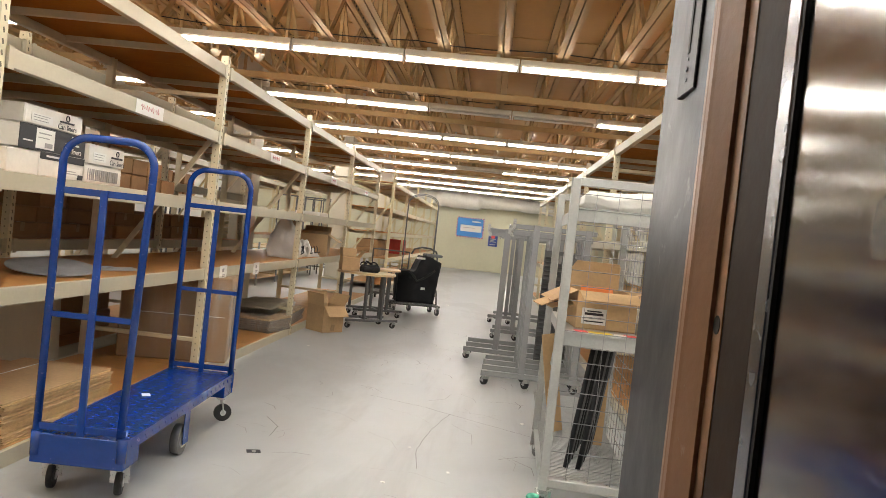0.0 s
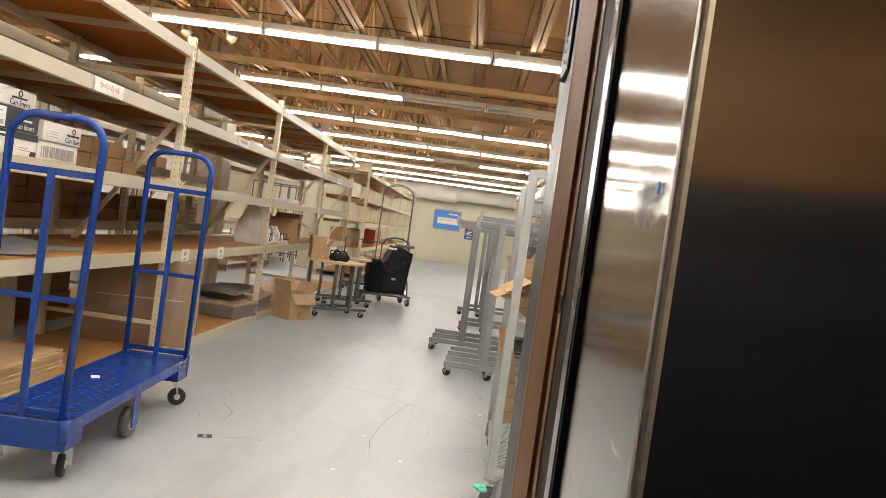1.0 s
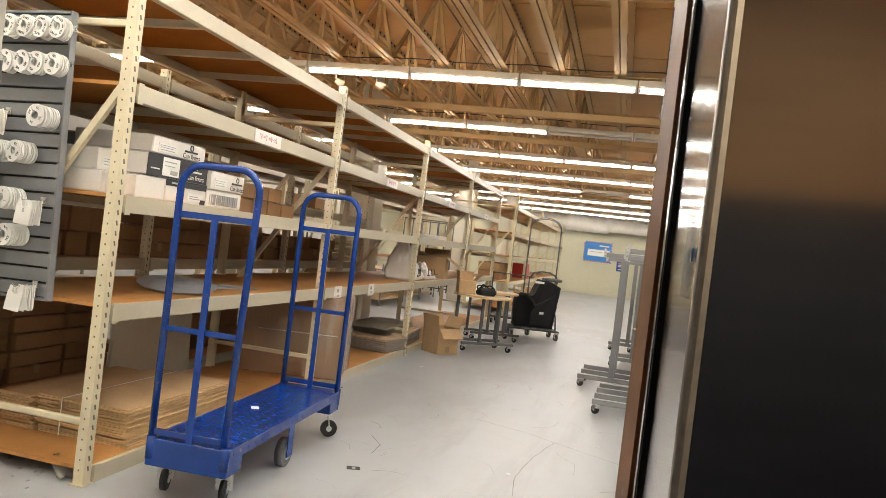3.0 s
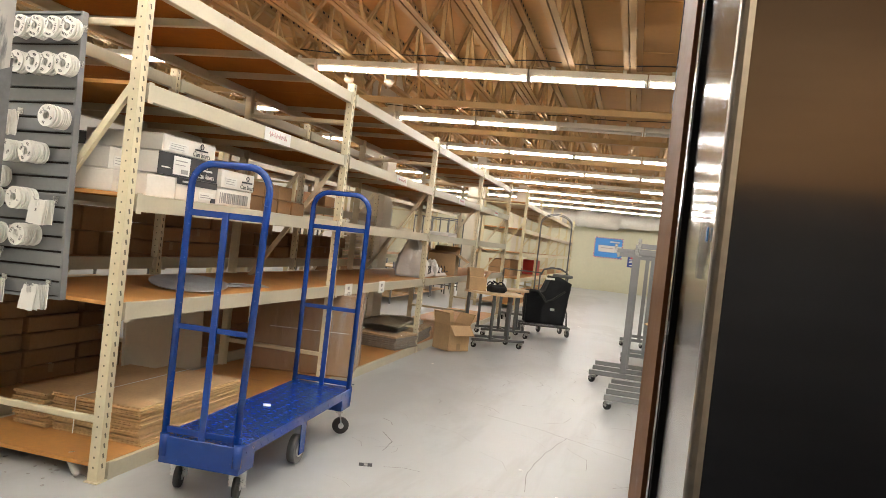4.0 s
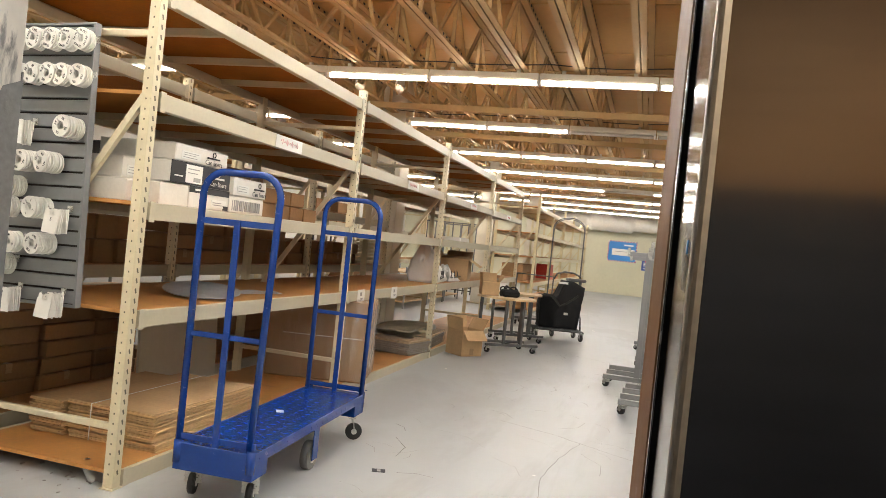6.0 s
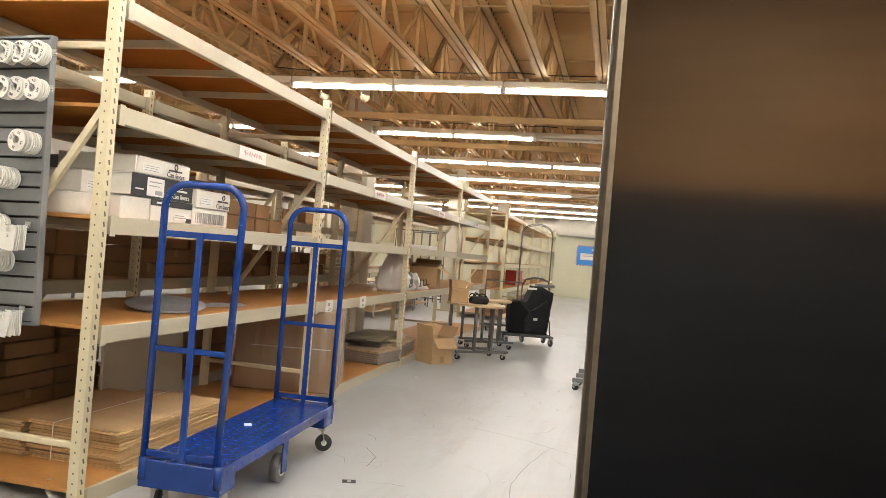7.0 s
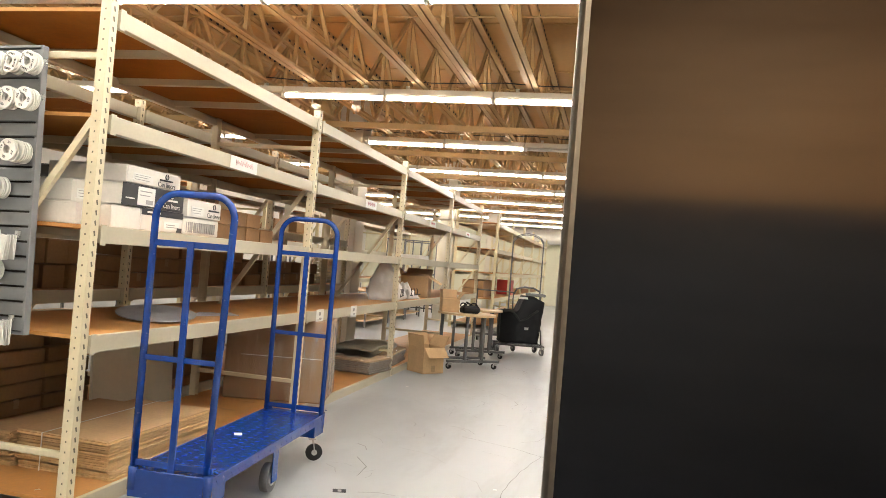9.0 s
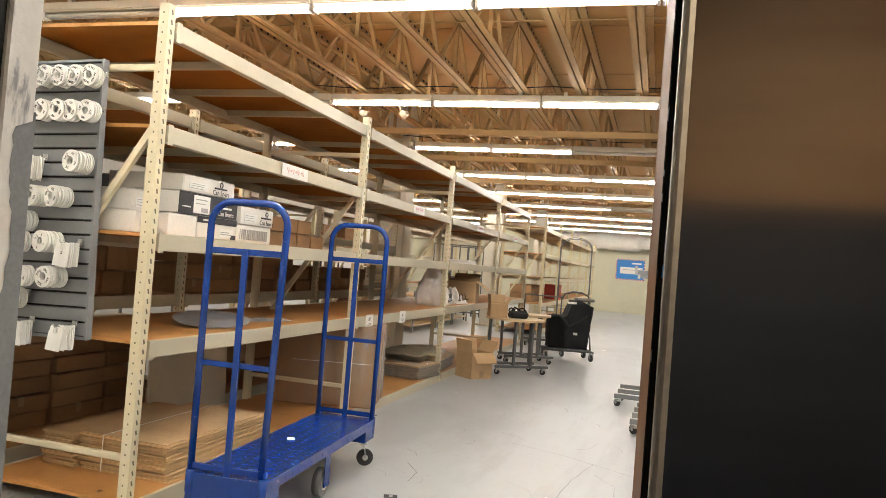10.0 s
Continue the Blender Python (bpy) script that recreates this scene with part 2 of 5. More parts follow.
def mesh_of(bm, mats):
    me = bpy.data.meshes.new("mesh")
    bmesh.ops.recalc_face_normals(bm, faces=bm.faces)
    bm.to_mesh(me)
    bm.free()
    for m in mats if isinstance(mats, (list, tuple)) else [mats]:
        me.materials.append(m)
    return me


def part(name, bm, material, parent, label=""):
    ob = new(name, mesh_of(bm, material))
    ob.parent = parent
    return tagged(ob, label=label)


def thing(name, m, label, category, group="", kind=""):
    """An empty at a thing's base, which carries its parts."""
    ob = new(name)
    ob.empty_display_size = 0.1
    ob.matrix_basis = m
    return tagged(ob, label, category, group, kind)


def single(name, bm, material, m, label, category, group="", kind=""):
    ob = new(name, mesh_of(bm, material))
    ob.matrix_basis = m
    return tagged(ob, label, category, group, kind)


def struct(name, bm, material, label, category):
    return single(name, bm, material, Matrix(), label, category, kind="structure")


def B():
    return bmesh.new()


def writing(text, size, material, parent, m, name="lettering", label=""):
    cu = bpy.data.curves.new("text", "FONT")
    cu.body, cu.size, cu.align_x, cu.align_y, cu.extrude = text, size, "CENTER", "CENTER", 0.0006
    cu.resolution_u = 2
    cu.materials.append(material)
    tmp = new("tmp", cu)
    me = bpy.data.meshes.new_from_object(tmp.evaluated_get(bpy.context.evaluated_depsgraph_get()))
    bpy.data.objects.remove(tmp)
    bpy.data.curves.remove(cu)
    ob = new(name, me)
    ob.parent = parent
    ob.matrix_basis = m
    return tagged(ob, label=label)


# ---- structure ----
XL, XR, YN, YF, ZR = -11.0, 5.0, 0.985, 32.0, 4.0
struct("floor", box(B(), XL, XR, 0.62, YF, -0.2, 0.0), M_FLOOR, "scuffed glossy grey epoxy warehouse floor", "floor")
struct("wall_north", box(B(), XL, XR, YF, YF + 0.2, 0, ZR), M_WALL, "plain cream painted far wall", "wall")
struct("wall_west", box(B(), XL - 0.2, XL, YN, YF, 0, ZR), M_WALL_W, "plain off-white side wall", "wall")
struct("wall_east", box(B(), XR, XR + 0.2, YN, YF, 0, ZR), M_WALL_W, "plain off-white side wall", "wall")
# near wall with the lift opening in it
bm = B()
box(bm, XL, -1.1, 0.74, YN, 0, ZR)
box(bm, 0.12, XR, 0.74, YN, 0, ZR)
box(bm, -1.1, 0.12, 0.74, YN, 2.25, ZR)
struct("wall_south", bm, M_WALL_W, "off-white wall round the lift opening", "wall")
struct("baseboard", box(B(), -2.2, XR, YF - 0.02, YF - 0.003, 0, 0.12), M_WALL, "cream painted baseboard on the far wall", "baseboard")

# roof deck and its open-web joists
struct("ceiling", box(B(), XL, XR, YN, YF, ZR, ZR + 0.1), M_DECK, "tan painted metal roof deck", "ceiling")
bm = B()
ZJ, ZT = 3.36, 3.94
jx = -10.35
while jx < XR:
    for s in (-1, 1):  # two angles with a gap between
        box(bm, jx + s * 0.034 - 0.028, jx + s * 0.034 + 0.028, YN, YF, ZJ, ZJ + 0.012)
        box(bm, jx + s * 0.045 - 0.035, jx + s * 0.045 + 0.035, YN, YF, ZT, ZR)
        box(bm, jx + s * 0.009 - 0.003, jx + s * 0.009 + 0.003, YN, YF, ZJ, ZJ + 0.06)
    y = YN + 0.2
    while y < YF - 1.1:
        bar(bm, (jx, y, ZJ + 0.02), (jx, y + 0.55, ZT), 0.034, 0.034)
        bar(bm, (jx, y + 0.55, ZT), (jx, y + 1.1, ZJ + 0.02), 0.034, 0.034)
        if y < 17:
            bar(bm, (jx, y + 0.55, ZT), (jx, y + 0.55, ZJ + 0.02), 0.036, 0.036)
        y += 1.1
    jx += 0.63
for y in (6.6, 9.3, 12.0):  # bridging rods between the joists
    cyl(bm, (XL, y, 3.72), (XR, y, 3.72), 0.009, 6)
struct("ceiling_joists", bm, M_JOIST, "tan painted open-web steel roof joists", "joists")
# near-black blocks for the shade in the open flute ends over the top chords, and the lapped seams between deck sheets
bm = B()
jx = -10.35 + 0.63 * 7
while jx < 1.5:
    y = 3.2
    while y < 12.5:
        for s in (-1, 1):
            bar(bm, (jx + s * 0.0805, y, 3.972), (jx + s * 0.0805, y + 0.05, 3.972), 0.004, 0.024)
        y += 0.15
    jx += 0.63
struct("ceiling_flutes", bm, M_SLOT, "near-black blocks for shaded flute ends above the joists", "roof deck")
bm = B()
for k in range(17):
    y = 2.1 + 1.83 * k
    bar(bm, (XL, y, 3.996), (XR, y, 3.996), 0.03, 0.014)
struct("ceiling_seams", bm, M_DECK, "lapped sheet seams of the tan roof deck", "roof deck")
bm = B()
for y in (9.95, 12.35, 15.4, 18.4, 21.4, 24.4, 27.4):
    box(bm, XL, XR, y - 0.04, y + 0.04, 3.27, 3.35)
struct("ceiling_crossbeams", bm, M_JOIST, "tan cross pipes hung below the joists", "pipes")
bm = B()
for y in (7.72, 10.75):
    tube(bm, [(x * 0.4 - 4, y + 0.02 * math.sin(x), 3.40 - 0.03 * abs(math.sin(x * 0.9))) for x in range(20)], 0.006, 5)
struct("ceiling_cables", bm, M_SLOT, "thin dark cables strung along the joists", "cables")

# columns
for n, (cx, cy) in enumerate(((-4.07, 11.0), (-4.0, 18.0), (-3.95, 25.0), (-8.0, 14.0))):
    struct("column_%d" % (n + 1), box(B(), cx - 0.2, cx + 0.2, cy - 0.2, cy + 0.2, 0, ZR, 0.01), M_PANEL, "square beige building column", "column")


# ---- lamps: rows of strip fixtures ----
def strip_light(x0, y, lit, z=3.2):
    t = thing("strip_light", pose(x0, y, z), ("lit" if lit else "unlit") + " fluorescent strip light with grey housing", "strip light", "ceiling strip lights")
    bm = B()
    box(bm, 0, 1.235, -0.058, 0.058, 0.055, 0.12, 0.006)
    box(bm, 0, 1.235, -0.048, 0.048, 0.045, 0.055, 0.002)
    part("housing", bm, M_HOUSING, t)
    for y2 in (-0.024, 0.024):
        bm = B()
        cyl(bm, (0.03, y2, 0.02), (1.205, y2, 0.02), 0.0165, 10)
        part("tube", bm, M_TUBE if lit else M_DEADTUBE, t, "bright fluorescent tube" if lit else "dark tube")
    for x in (0.012, 1.223):
        part("socket", box(B(), x - 0.01, x + 0.01, -0.044, 0.044, -0.004, 0.046, 0.003), M_PAPER, t)
    for x in (0.25, 1.0):
        part("hanger", box(B(), x - 0.02, x + 0.02, -0.02, 0.02, 0.12, 0.165), M_BEAM, t)
    return t


# the row at 3.1 is unseen, added to brighten the near floor and racks
ROWS_Y = [1.82, 3.1, 4.84, 7.85, 10.9, 13.96, 16.93, 19.9, 22.9, 25.9, 28.9]
XS = [-3.81 + 1.245 * k for k in range(-5, 5)]
for k, y in enumerate(ROWS_Y):
    for j, x in enumerate(XS):
        lit = (j in (2, 3) or j > 4 or k > 4) and not (k == 4 and j in (7, 8)) and not (k == 7 and j == 7)
        strip_light(x, y, lit)


# ---- the lift that the camera stands in ----
def plan_bm(pts, z0, z1):
    """An upright prism over a plan outline."""
    bm = B()
    lo = [bm.verts.new((x, y, z0)) for x, y in pts]
    hi = [bm.verts.new((x, y, z1)) for x, y in pts]
    bm.faces.new(lo[::-1])
    bm.faces.new(hi)
    for k in range(len(pts)):
        j = (k + 1) % len(pts)
        bm.faces.new((lo[k], lo[j], hi[j], hi[k]))
    return bm


lift = thing("lift_car", Matrix(), "dim service lift with scratched stainless entrance", "lift", kind="structure")
ret = part("front_return", plan_bm([(0.0300, 0.3190), (0.0258, 0.3232), (0.0262, 0.5165), (1.16, 0.5165), (1.16, 0.3190)], 0, 2.4), M_STAIN, lift, "scratched brushed stainless entrance panel")
# paler, rougher corner strip imitates the highlight along the panel edge
part("edge_glint", plan_bm([(0.0310, 0.3187), (0.0285, 0.3187), (0.0268, 0.3194), (0.0257, 0.3208), (0.0252, 0.3228), (0.0252, 0.3245), (0.0300, 0.3240)], 0, 2.4), M_EDGEGLINT, ret, "rounded steel corner made pale for its highlight")
bm = B()
for k in range(9):
    a, r = k * 0.7, 0.012 + 0.008 * ((k * 5) % 3)
    cyl(bm, (0.0252, 0.345 + 0.005 * k, 1.395 + 0.006 * math.sin(k * 2.1)), (0.0262, 0.345 + 0.005 * k, 1.395 + 0.006 * math.sin(k * 2.1)), r * 0.6, 7)
part("sticker_residue", bm, M_WRAPTHIN, ret, "torn remains of a clear sticker")
part("blue_scrap", box(B(), 0.0246, 0.0252, 0.344, 0.348, 1.396, 1.402), M_SIGNBLUE, ret)
part("front_return", box(B(), -1.16, -1.05, 0.323, 0.527, 0, 2.4, 0.0025), M_STAIN, lift, "scratched brushed stainless entrance panel")
part("gasket_and_gap", box(B(), 0.0225, 0.2, 0.5165, 0.5215, 0, 2.3), M_BLACKGAP, lift, "black rubber seal and gap shade")
# on this side a black box stands for the shade in the open gap
part("gasket_and_gap", box(B(), -1.16, -1.04, 0.60, 0.922, 0, 2.3), M_BLACKGAP, lift, "black rubber seal and gap shade")
part("door_edge", box(B(), 0.0215, 0.2, 0.5215, 0.545, 0, 2.3, 0.001), M_DOOREDGE, lift, "worn stainless door edge")
# black colour carries the shade of the recess
part("door_pocket", box(B(), 0.036, 0.2, 0.545, 0.562, 0, 2.3), M_BLACKGAP, lift)
part("header", box(B(), -1.05, 0.026, 0.323, 0.69, 2.15, 2.4), M_STAIN, lift)
part("sill", box(B(), -1.16, 0.2, 0.31, 0.62, -0.06, -0.002), M_ZINC, lift, "grooved metal sill")
part("car_floor", box(B(), -1.16, 1.16, -1.75, 0.31, -0.06, -0.002), M_CARDARK, lift)
part("car_ceiling", box(B(), -1.2, 1.2, -1.8, 0.7, 2.4, 2.45), M_CARDARK, lift)
for a in ((-1.2, 1.2, -1.8, -1.75), (-1.2, -1.16, -1.75, 0.7), (1.16, 1.2, -1.75, 0.7)):
    part("wainscot", box(B(), *a, -0.06, 1.66), M_CARDARK, lift, "dark lower wall lining")
    part("upper_lining", box(B(), *a, 1.66, 2.4), M_CARWALL, lift, "brown laminate upper wall lining")
part("ceiling_lamp", box(B(), 0.05, 0.95, -1.1, -0.5, 2.385, 2.399), glow("lift_lamp", (1.0, 0.82, 0.58, 1), 12.0), lift, "dim square lift ceiling lamp")

frame_r = thing("door_1", Matrix(), "brown painted landing frame with dented stainless lining", "door frame", kind="structure")
part("frame_rebate", box(B(), 0.0265, 0.13, 0.631, 0.654, 0, 2.2), M_BROWN, frame_r, "brown painted steel rebate")
# inner strip of the rebate is coloured far darker than the outer one
part("frame_rebate", box(B(), 0.0275, 0.13, 0.562, 0.631, 0, 2.2), M_REBATE, frame_r, "near-black brown rebate")
part("frame_lip", plan_bm([(0.0225, 0.654), (0.015, 0.696), (0.0135, 0.702), (0.0140, 0.714), (0.0155, 0.716), (0.0150, 0.722), (0.017, 0.736), (0.13, 0.736), (0.13, 0.654)], 0, 2.2), M_BROWN, frame_r, "brown painted steel lip")
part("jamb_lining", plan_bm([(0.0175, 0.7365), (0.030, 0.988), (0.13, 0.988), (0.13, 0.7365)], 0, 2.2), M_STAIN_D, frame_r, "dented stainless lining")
bm = B()
cyl(bm, (0.0258, 0.643, 1.314), (0.0275, 0.643, 1.314), 0.0085, 16)
part("bolt_hole", bm, M_BLACKGAP, frame_r)
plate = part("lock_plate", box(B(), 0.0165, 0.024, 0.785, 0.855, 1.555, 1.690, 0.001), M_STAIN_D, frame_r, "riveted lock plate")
part("key_slot", box(B(), 0.0155, 0.017, 0.815, 0.823, 1.60, 1.672), M_BLACKGAP, plate)
for z in (1.570, 1.582, 1.594):
    bm = B()
    cyl(bm, (0.0155, 0.819, z), (0.017, 0.819, z), 0.0024, 8)
    part("rivet", bm, M_BARE, plate)
part("frame_head", box(B(), -1.05, 0.0115, 0.69, 0.932, 2.15, 2.26), M_BROWN, frame_r)
part("jamb_lining", box(B(), -1.15, -1.030, 0.922, 0.988, 0, 2.2, 0.004), M_CHIP, frame_r, "chipped grey painted jamb")
bm = B()
zs = [0.004 + 0.016 * k for k in range(101)]
edge = [min(0.950 + 0.034 * noise.noise(Vector((0, 3.1, z * 7))) + 0.007 * noise.noise(Vector((0, 1.7, z * 40))) + 0.06 * max(z - 1.57, 0) / 0.03, 0.987) for z in zs]
lo = [(bm.verts.new((-1.0292, y, z)), bm.verts.new((-1.0292, 0.9887, z)), bm.verts.new((-1.06, 0.9887, z))) for y, z in zip(edge, zs)]
for a, b in zip(lo, lo[1:]):
    for i in range(2):
        bm.faces.new((a[i], a[i + 1], b[i + 1], b[i]))
part("bare_patch", bm, M_BARE, frame_r, "bare dark metal where the paint has flaked")


# ---- pallet racking ----
def post_mesh(h, face, slots=True):
    bm = B()
    # open channel: front web and two flanges
    box(bm, -0.005, 0.0, -0.027, 0.027, 0, h)
    box(bm, -0.058, -0.005, -0.027, -0.024, 0, h)
    box(bm, -0.058, -0.005, 0.024, 0.027, 0, h)
    box(bm, -0.066, 0.012, -0.042, 0.036, 0, 0.006)
    if slots:
        z = 0.07
        while z < h - 0.03:
            bar(bm, (0.0003, 0.004, z), (0.0003, -0.003, z + 0.024), 0.010, 0.0014, 1, side=(1, 0, 0))
            box(bm, -0.034, -0.026, -0.0275, -0.0265, z, z + 0.009, mi=1)
            z += 0.0508
    return mesh_of(bm, [M_CREAM, M_HOLE])


def beam_bm(y0, y1, z, h=0.088):
    bm = B()
    prof = [(0.004, z - h), (0.004, z), (-0.022, z), (-0.022, z - 0.034), (-0.045, z - 0.034), (-0.045, z - h)]
    ends = [[bm.verts.new((px, y, pz)) for px, pz in prof] for y in (y0, y1)]
    for k in range(6):
        bm.faces.new((ends[0][k], ends[0][(k + 1) % 6], ends[1][(k + 1) % 6], ends[1][k]))
    bm.faces.new(ends[0][::-1])
    bm.faces.new(ends[1])
    bmesh.ops.bevel(bm, geom=[e for e in bm.edges if abs(e.verts[0].co.y - e.verts[1].co.y) > 0.1], offset=0.003, segments=1, affect="EDGES")
    for y, s in ((y0, 1), (y1, -1)):  # end plates
        box(bm, 0.0045, 0.009, min(y, y + s * 0.04), max(y, y + s * 0.04), z - h - 0.010, z + 0.006)
    return bm


POSTS = {}


def rack_bay(face, xf, depth, y0, y1, levels, h, last=False, label="", group="", beam=None, post=None, decks=True, skew=True):
    """One bay of racking from frame to frame; its front faces +x (face 1) or -x (face -1)."""
    t = thing("pallet_rack", Matrix.Translation((xf, y0, 0)) @ Matrix.Diagonal((face, 1, 1, 1)), label, "rack", group)
    mb, mp = beam or M_BEAM, post or M_CREAM
    key = (h, mp.name)
    if key not in POSTS:
        POSTS[key] = post_mesh(h, 1, mp is M_CREAM)
        POSTS[key].materials[0] = mp
    L = y1 - y0
    for y in ([0.0, L] if last else [0.0]):
        for x, turn in ((0.0, 0), (-depth, 180)):
            p = new("post", POSTS[key])
            p.parent = t
            p.matrix_basis = pose(x, y, 0, 0, 0, turn)
        for z in (0.305, h - 0.325):
            part("brace", box(B(), -depth + 0.05, -0.05, y - 0.014, y + 0.014, z - 0.017, z + 0.017, 0.005), mp, t)
        part("brace", bar(B(), (-0.045, y, 1.99), (-depth + 0.05, y, 0.66), 0.028, 0.036), mp, t)
    for z in levels:
        part("beam", beam_bm(0.038, L - 0.038, z), mb, t)
        b2 = part("beam", beam_bm(0.038, L - 0.038, z), mb, t)
        b2.matrix_basis = Matrix.Translation((-depth, L, 0)) @ pose(0, 0, 0, 0, 0, 180)
        if decks:
            bm = B()
            n = 2
            for k in range(n):
                box(bm, -depth + 0.024, -0.024, 0.0 + L / n * k + 0.002, L / n * (k + 1) - 0.002, z - 0.02, z - 0.001)
            # faces that look down take the darkened colour
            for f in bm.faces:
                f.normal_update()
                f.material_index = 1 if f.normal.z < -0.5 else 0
            part("deck", bm, [M_BOARD, M_BOARDSHADE], t, "brown board deck with shade coloured into its underside")
            for k in range(1, 4):
                part("crossbar", box(B(), -depth + 0.024, -0.024, L * k / 4 - 0.02, L * k / 4 + 0.02, z - 0.064, z - 0.021), mb, t)
    return t


LEV_A = (0.085, 0.895, 1.444, 2.0, 2.53)
YA = [3.10, 5.76, 8.505, 11.25, 14.0]
XA, DA = -2.432, 1.0
for k in range(4):
    rack_bay(1, XA, DA, YA[k], YA[k + 1], LEV_A, 2.61, last=k == 3, label="cream pallet rack bay with brown board shelves", group="cream racks along the aisle")
# second row behind, back to back
YB = [2.6, 5.02, 7.42, 9.85]
for k in range(3):
    rack_bay(1, -3.62, 1.0, YB[k], YB[k + 1], (0.1, 1.0, 1.62, 2.42), 2.49, last=k == 2, label="cream pallet rack bay loaded with brown cartons", group="cream racks in the second row")
# further racks towards the far wall
YC = [16.4, 19.0, 21.6, 24.2, 26.8, 29.4]
for k in range(5):
    rack_bay(1, -2.46, 1.0, YC[k], YC[k + 1], (0.12, 0.72, 1.3, 1.85, 2.45), 2.72, last=k == 4, label="pale yellow rack bay near the far wall", group="far yellow racks", post=M_YELLOW, beam=M_CREAM)
YD = [9.4, 11.8, 14.2, 16.6, 19.0, 21.4, 23.8]
for k in range(6):
    rack_bay(1, -5.9, 0.9, YD[k], YD[k + 1], (0.12, 0.9, 1.6, 2.3), 2.42, last=k == 5, label="pale yellow rack bay in the third row", group="racks in the third row", post=M_YELLOW, beam=M_BEAM)
# racks on the other side of the aisle
YR = [5.62, 8.02, 10.45, 12.9, 15.3, 17.7, 20.1]
for k in range(6):
    rack_bay(-1, 1.05, 1.0, YR[k], YR[k + 1], (0.1, 0.95, 1.5, 2.52), 2.61, last=k == 5, label="cream pallet rack bay with wooden decks", group="racks across the aisle")


# ---- wheels shared by carts ----
def caster(parent, x, y, r, w, z_top, m_wheel=None, turn=0.0, name="caster"):
    """A swivel caster: plate, fork and wheel with its tyre and hub."""
    m_wheel = m_wheel or M_RUBBER
    c = part(name, box(B(), -0.035, 0.035, -0.03, 0.03, z_top - 0.006, z_top, 0.001), M_ZINC, parent)
    c.matrix_basis = pose(x, y, 0, 0, 0, turn)
    bm = B()
    for s in (-1, 1):
        bar(bm, (s * (w / 2 + 0.006), 0.0, z_top - 0.006), (s * (w / 2 + 0.006), 0.02, r), 0.004, 0.042, side=(1, 0, 0))
    cyl(bm, (0, 0, z_top - 0.024), (0, 0, z_top - 0.004), 0.027, 12)
    box(bm, -w / 2 - 0.008, w / 2 + 0.008, -0.024, 0.026, z_top - 0.034, z_top - 0.022, 0.003)
    part("fork", bm, M_ZINC, c)
    bm = B()
    cyl(bm, (-w / 2, 0.02, r), (w / 2, 0.02, r), r * 0.93, 20)
    cyl(bm, (-w / 2 * 0.75, 0.02, r), (w / 2 * 0.75, 0.02, r), r, 20)
    part("wheel", bm, m_wheel, c)
    bm = B()
    cyl(bm, (-w / 2 - 0.003, 0.02, r), (w / 2 + 0.003, 0.02, r), r * 0.35, 10)
    part("hub", bm, M_ZINC, c)
    return c


# ---- blue platform cart ----
cart = thing("platform_cart", pose(-1.939, 3.895, 0, 0, 0, 3.4), "blue steel platform cart with two tall hoop handles", "cart")
CW, CL, CZ = 0.206, 0.812, 0.304
bm = B()
box(bm, -CW, CW, -CL, CL, CZ - 0.006, CZ, 0.002)
for i in range(6):
    for j in range(28):
        a = 35 if (i + j) % 2 else -35
        box(bm, -0.013, 0.013, -0.0035, 0.0035, 0, 0.0022, mi=1, m=pose(-CW + 0.045 + i * 0.068, -CL + 0.045 + j * 0.063, CZ - 0.001, 0, 0, a))
part("deck", bm, [M_BLUE, M_BLUEGLINT], cart, "blue diamond-tread deck")
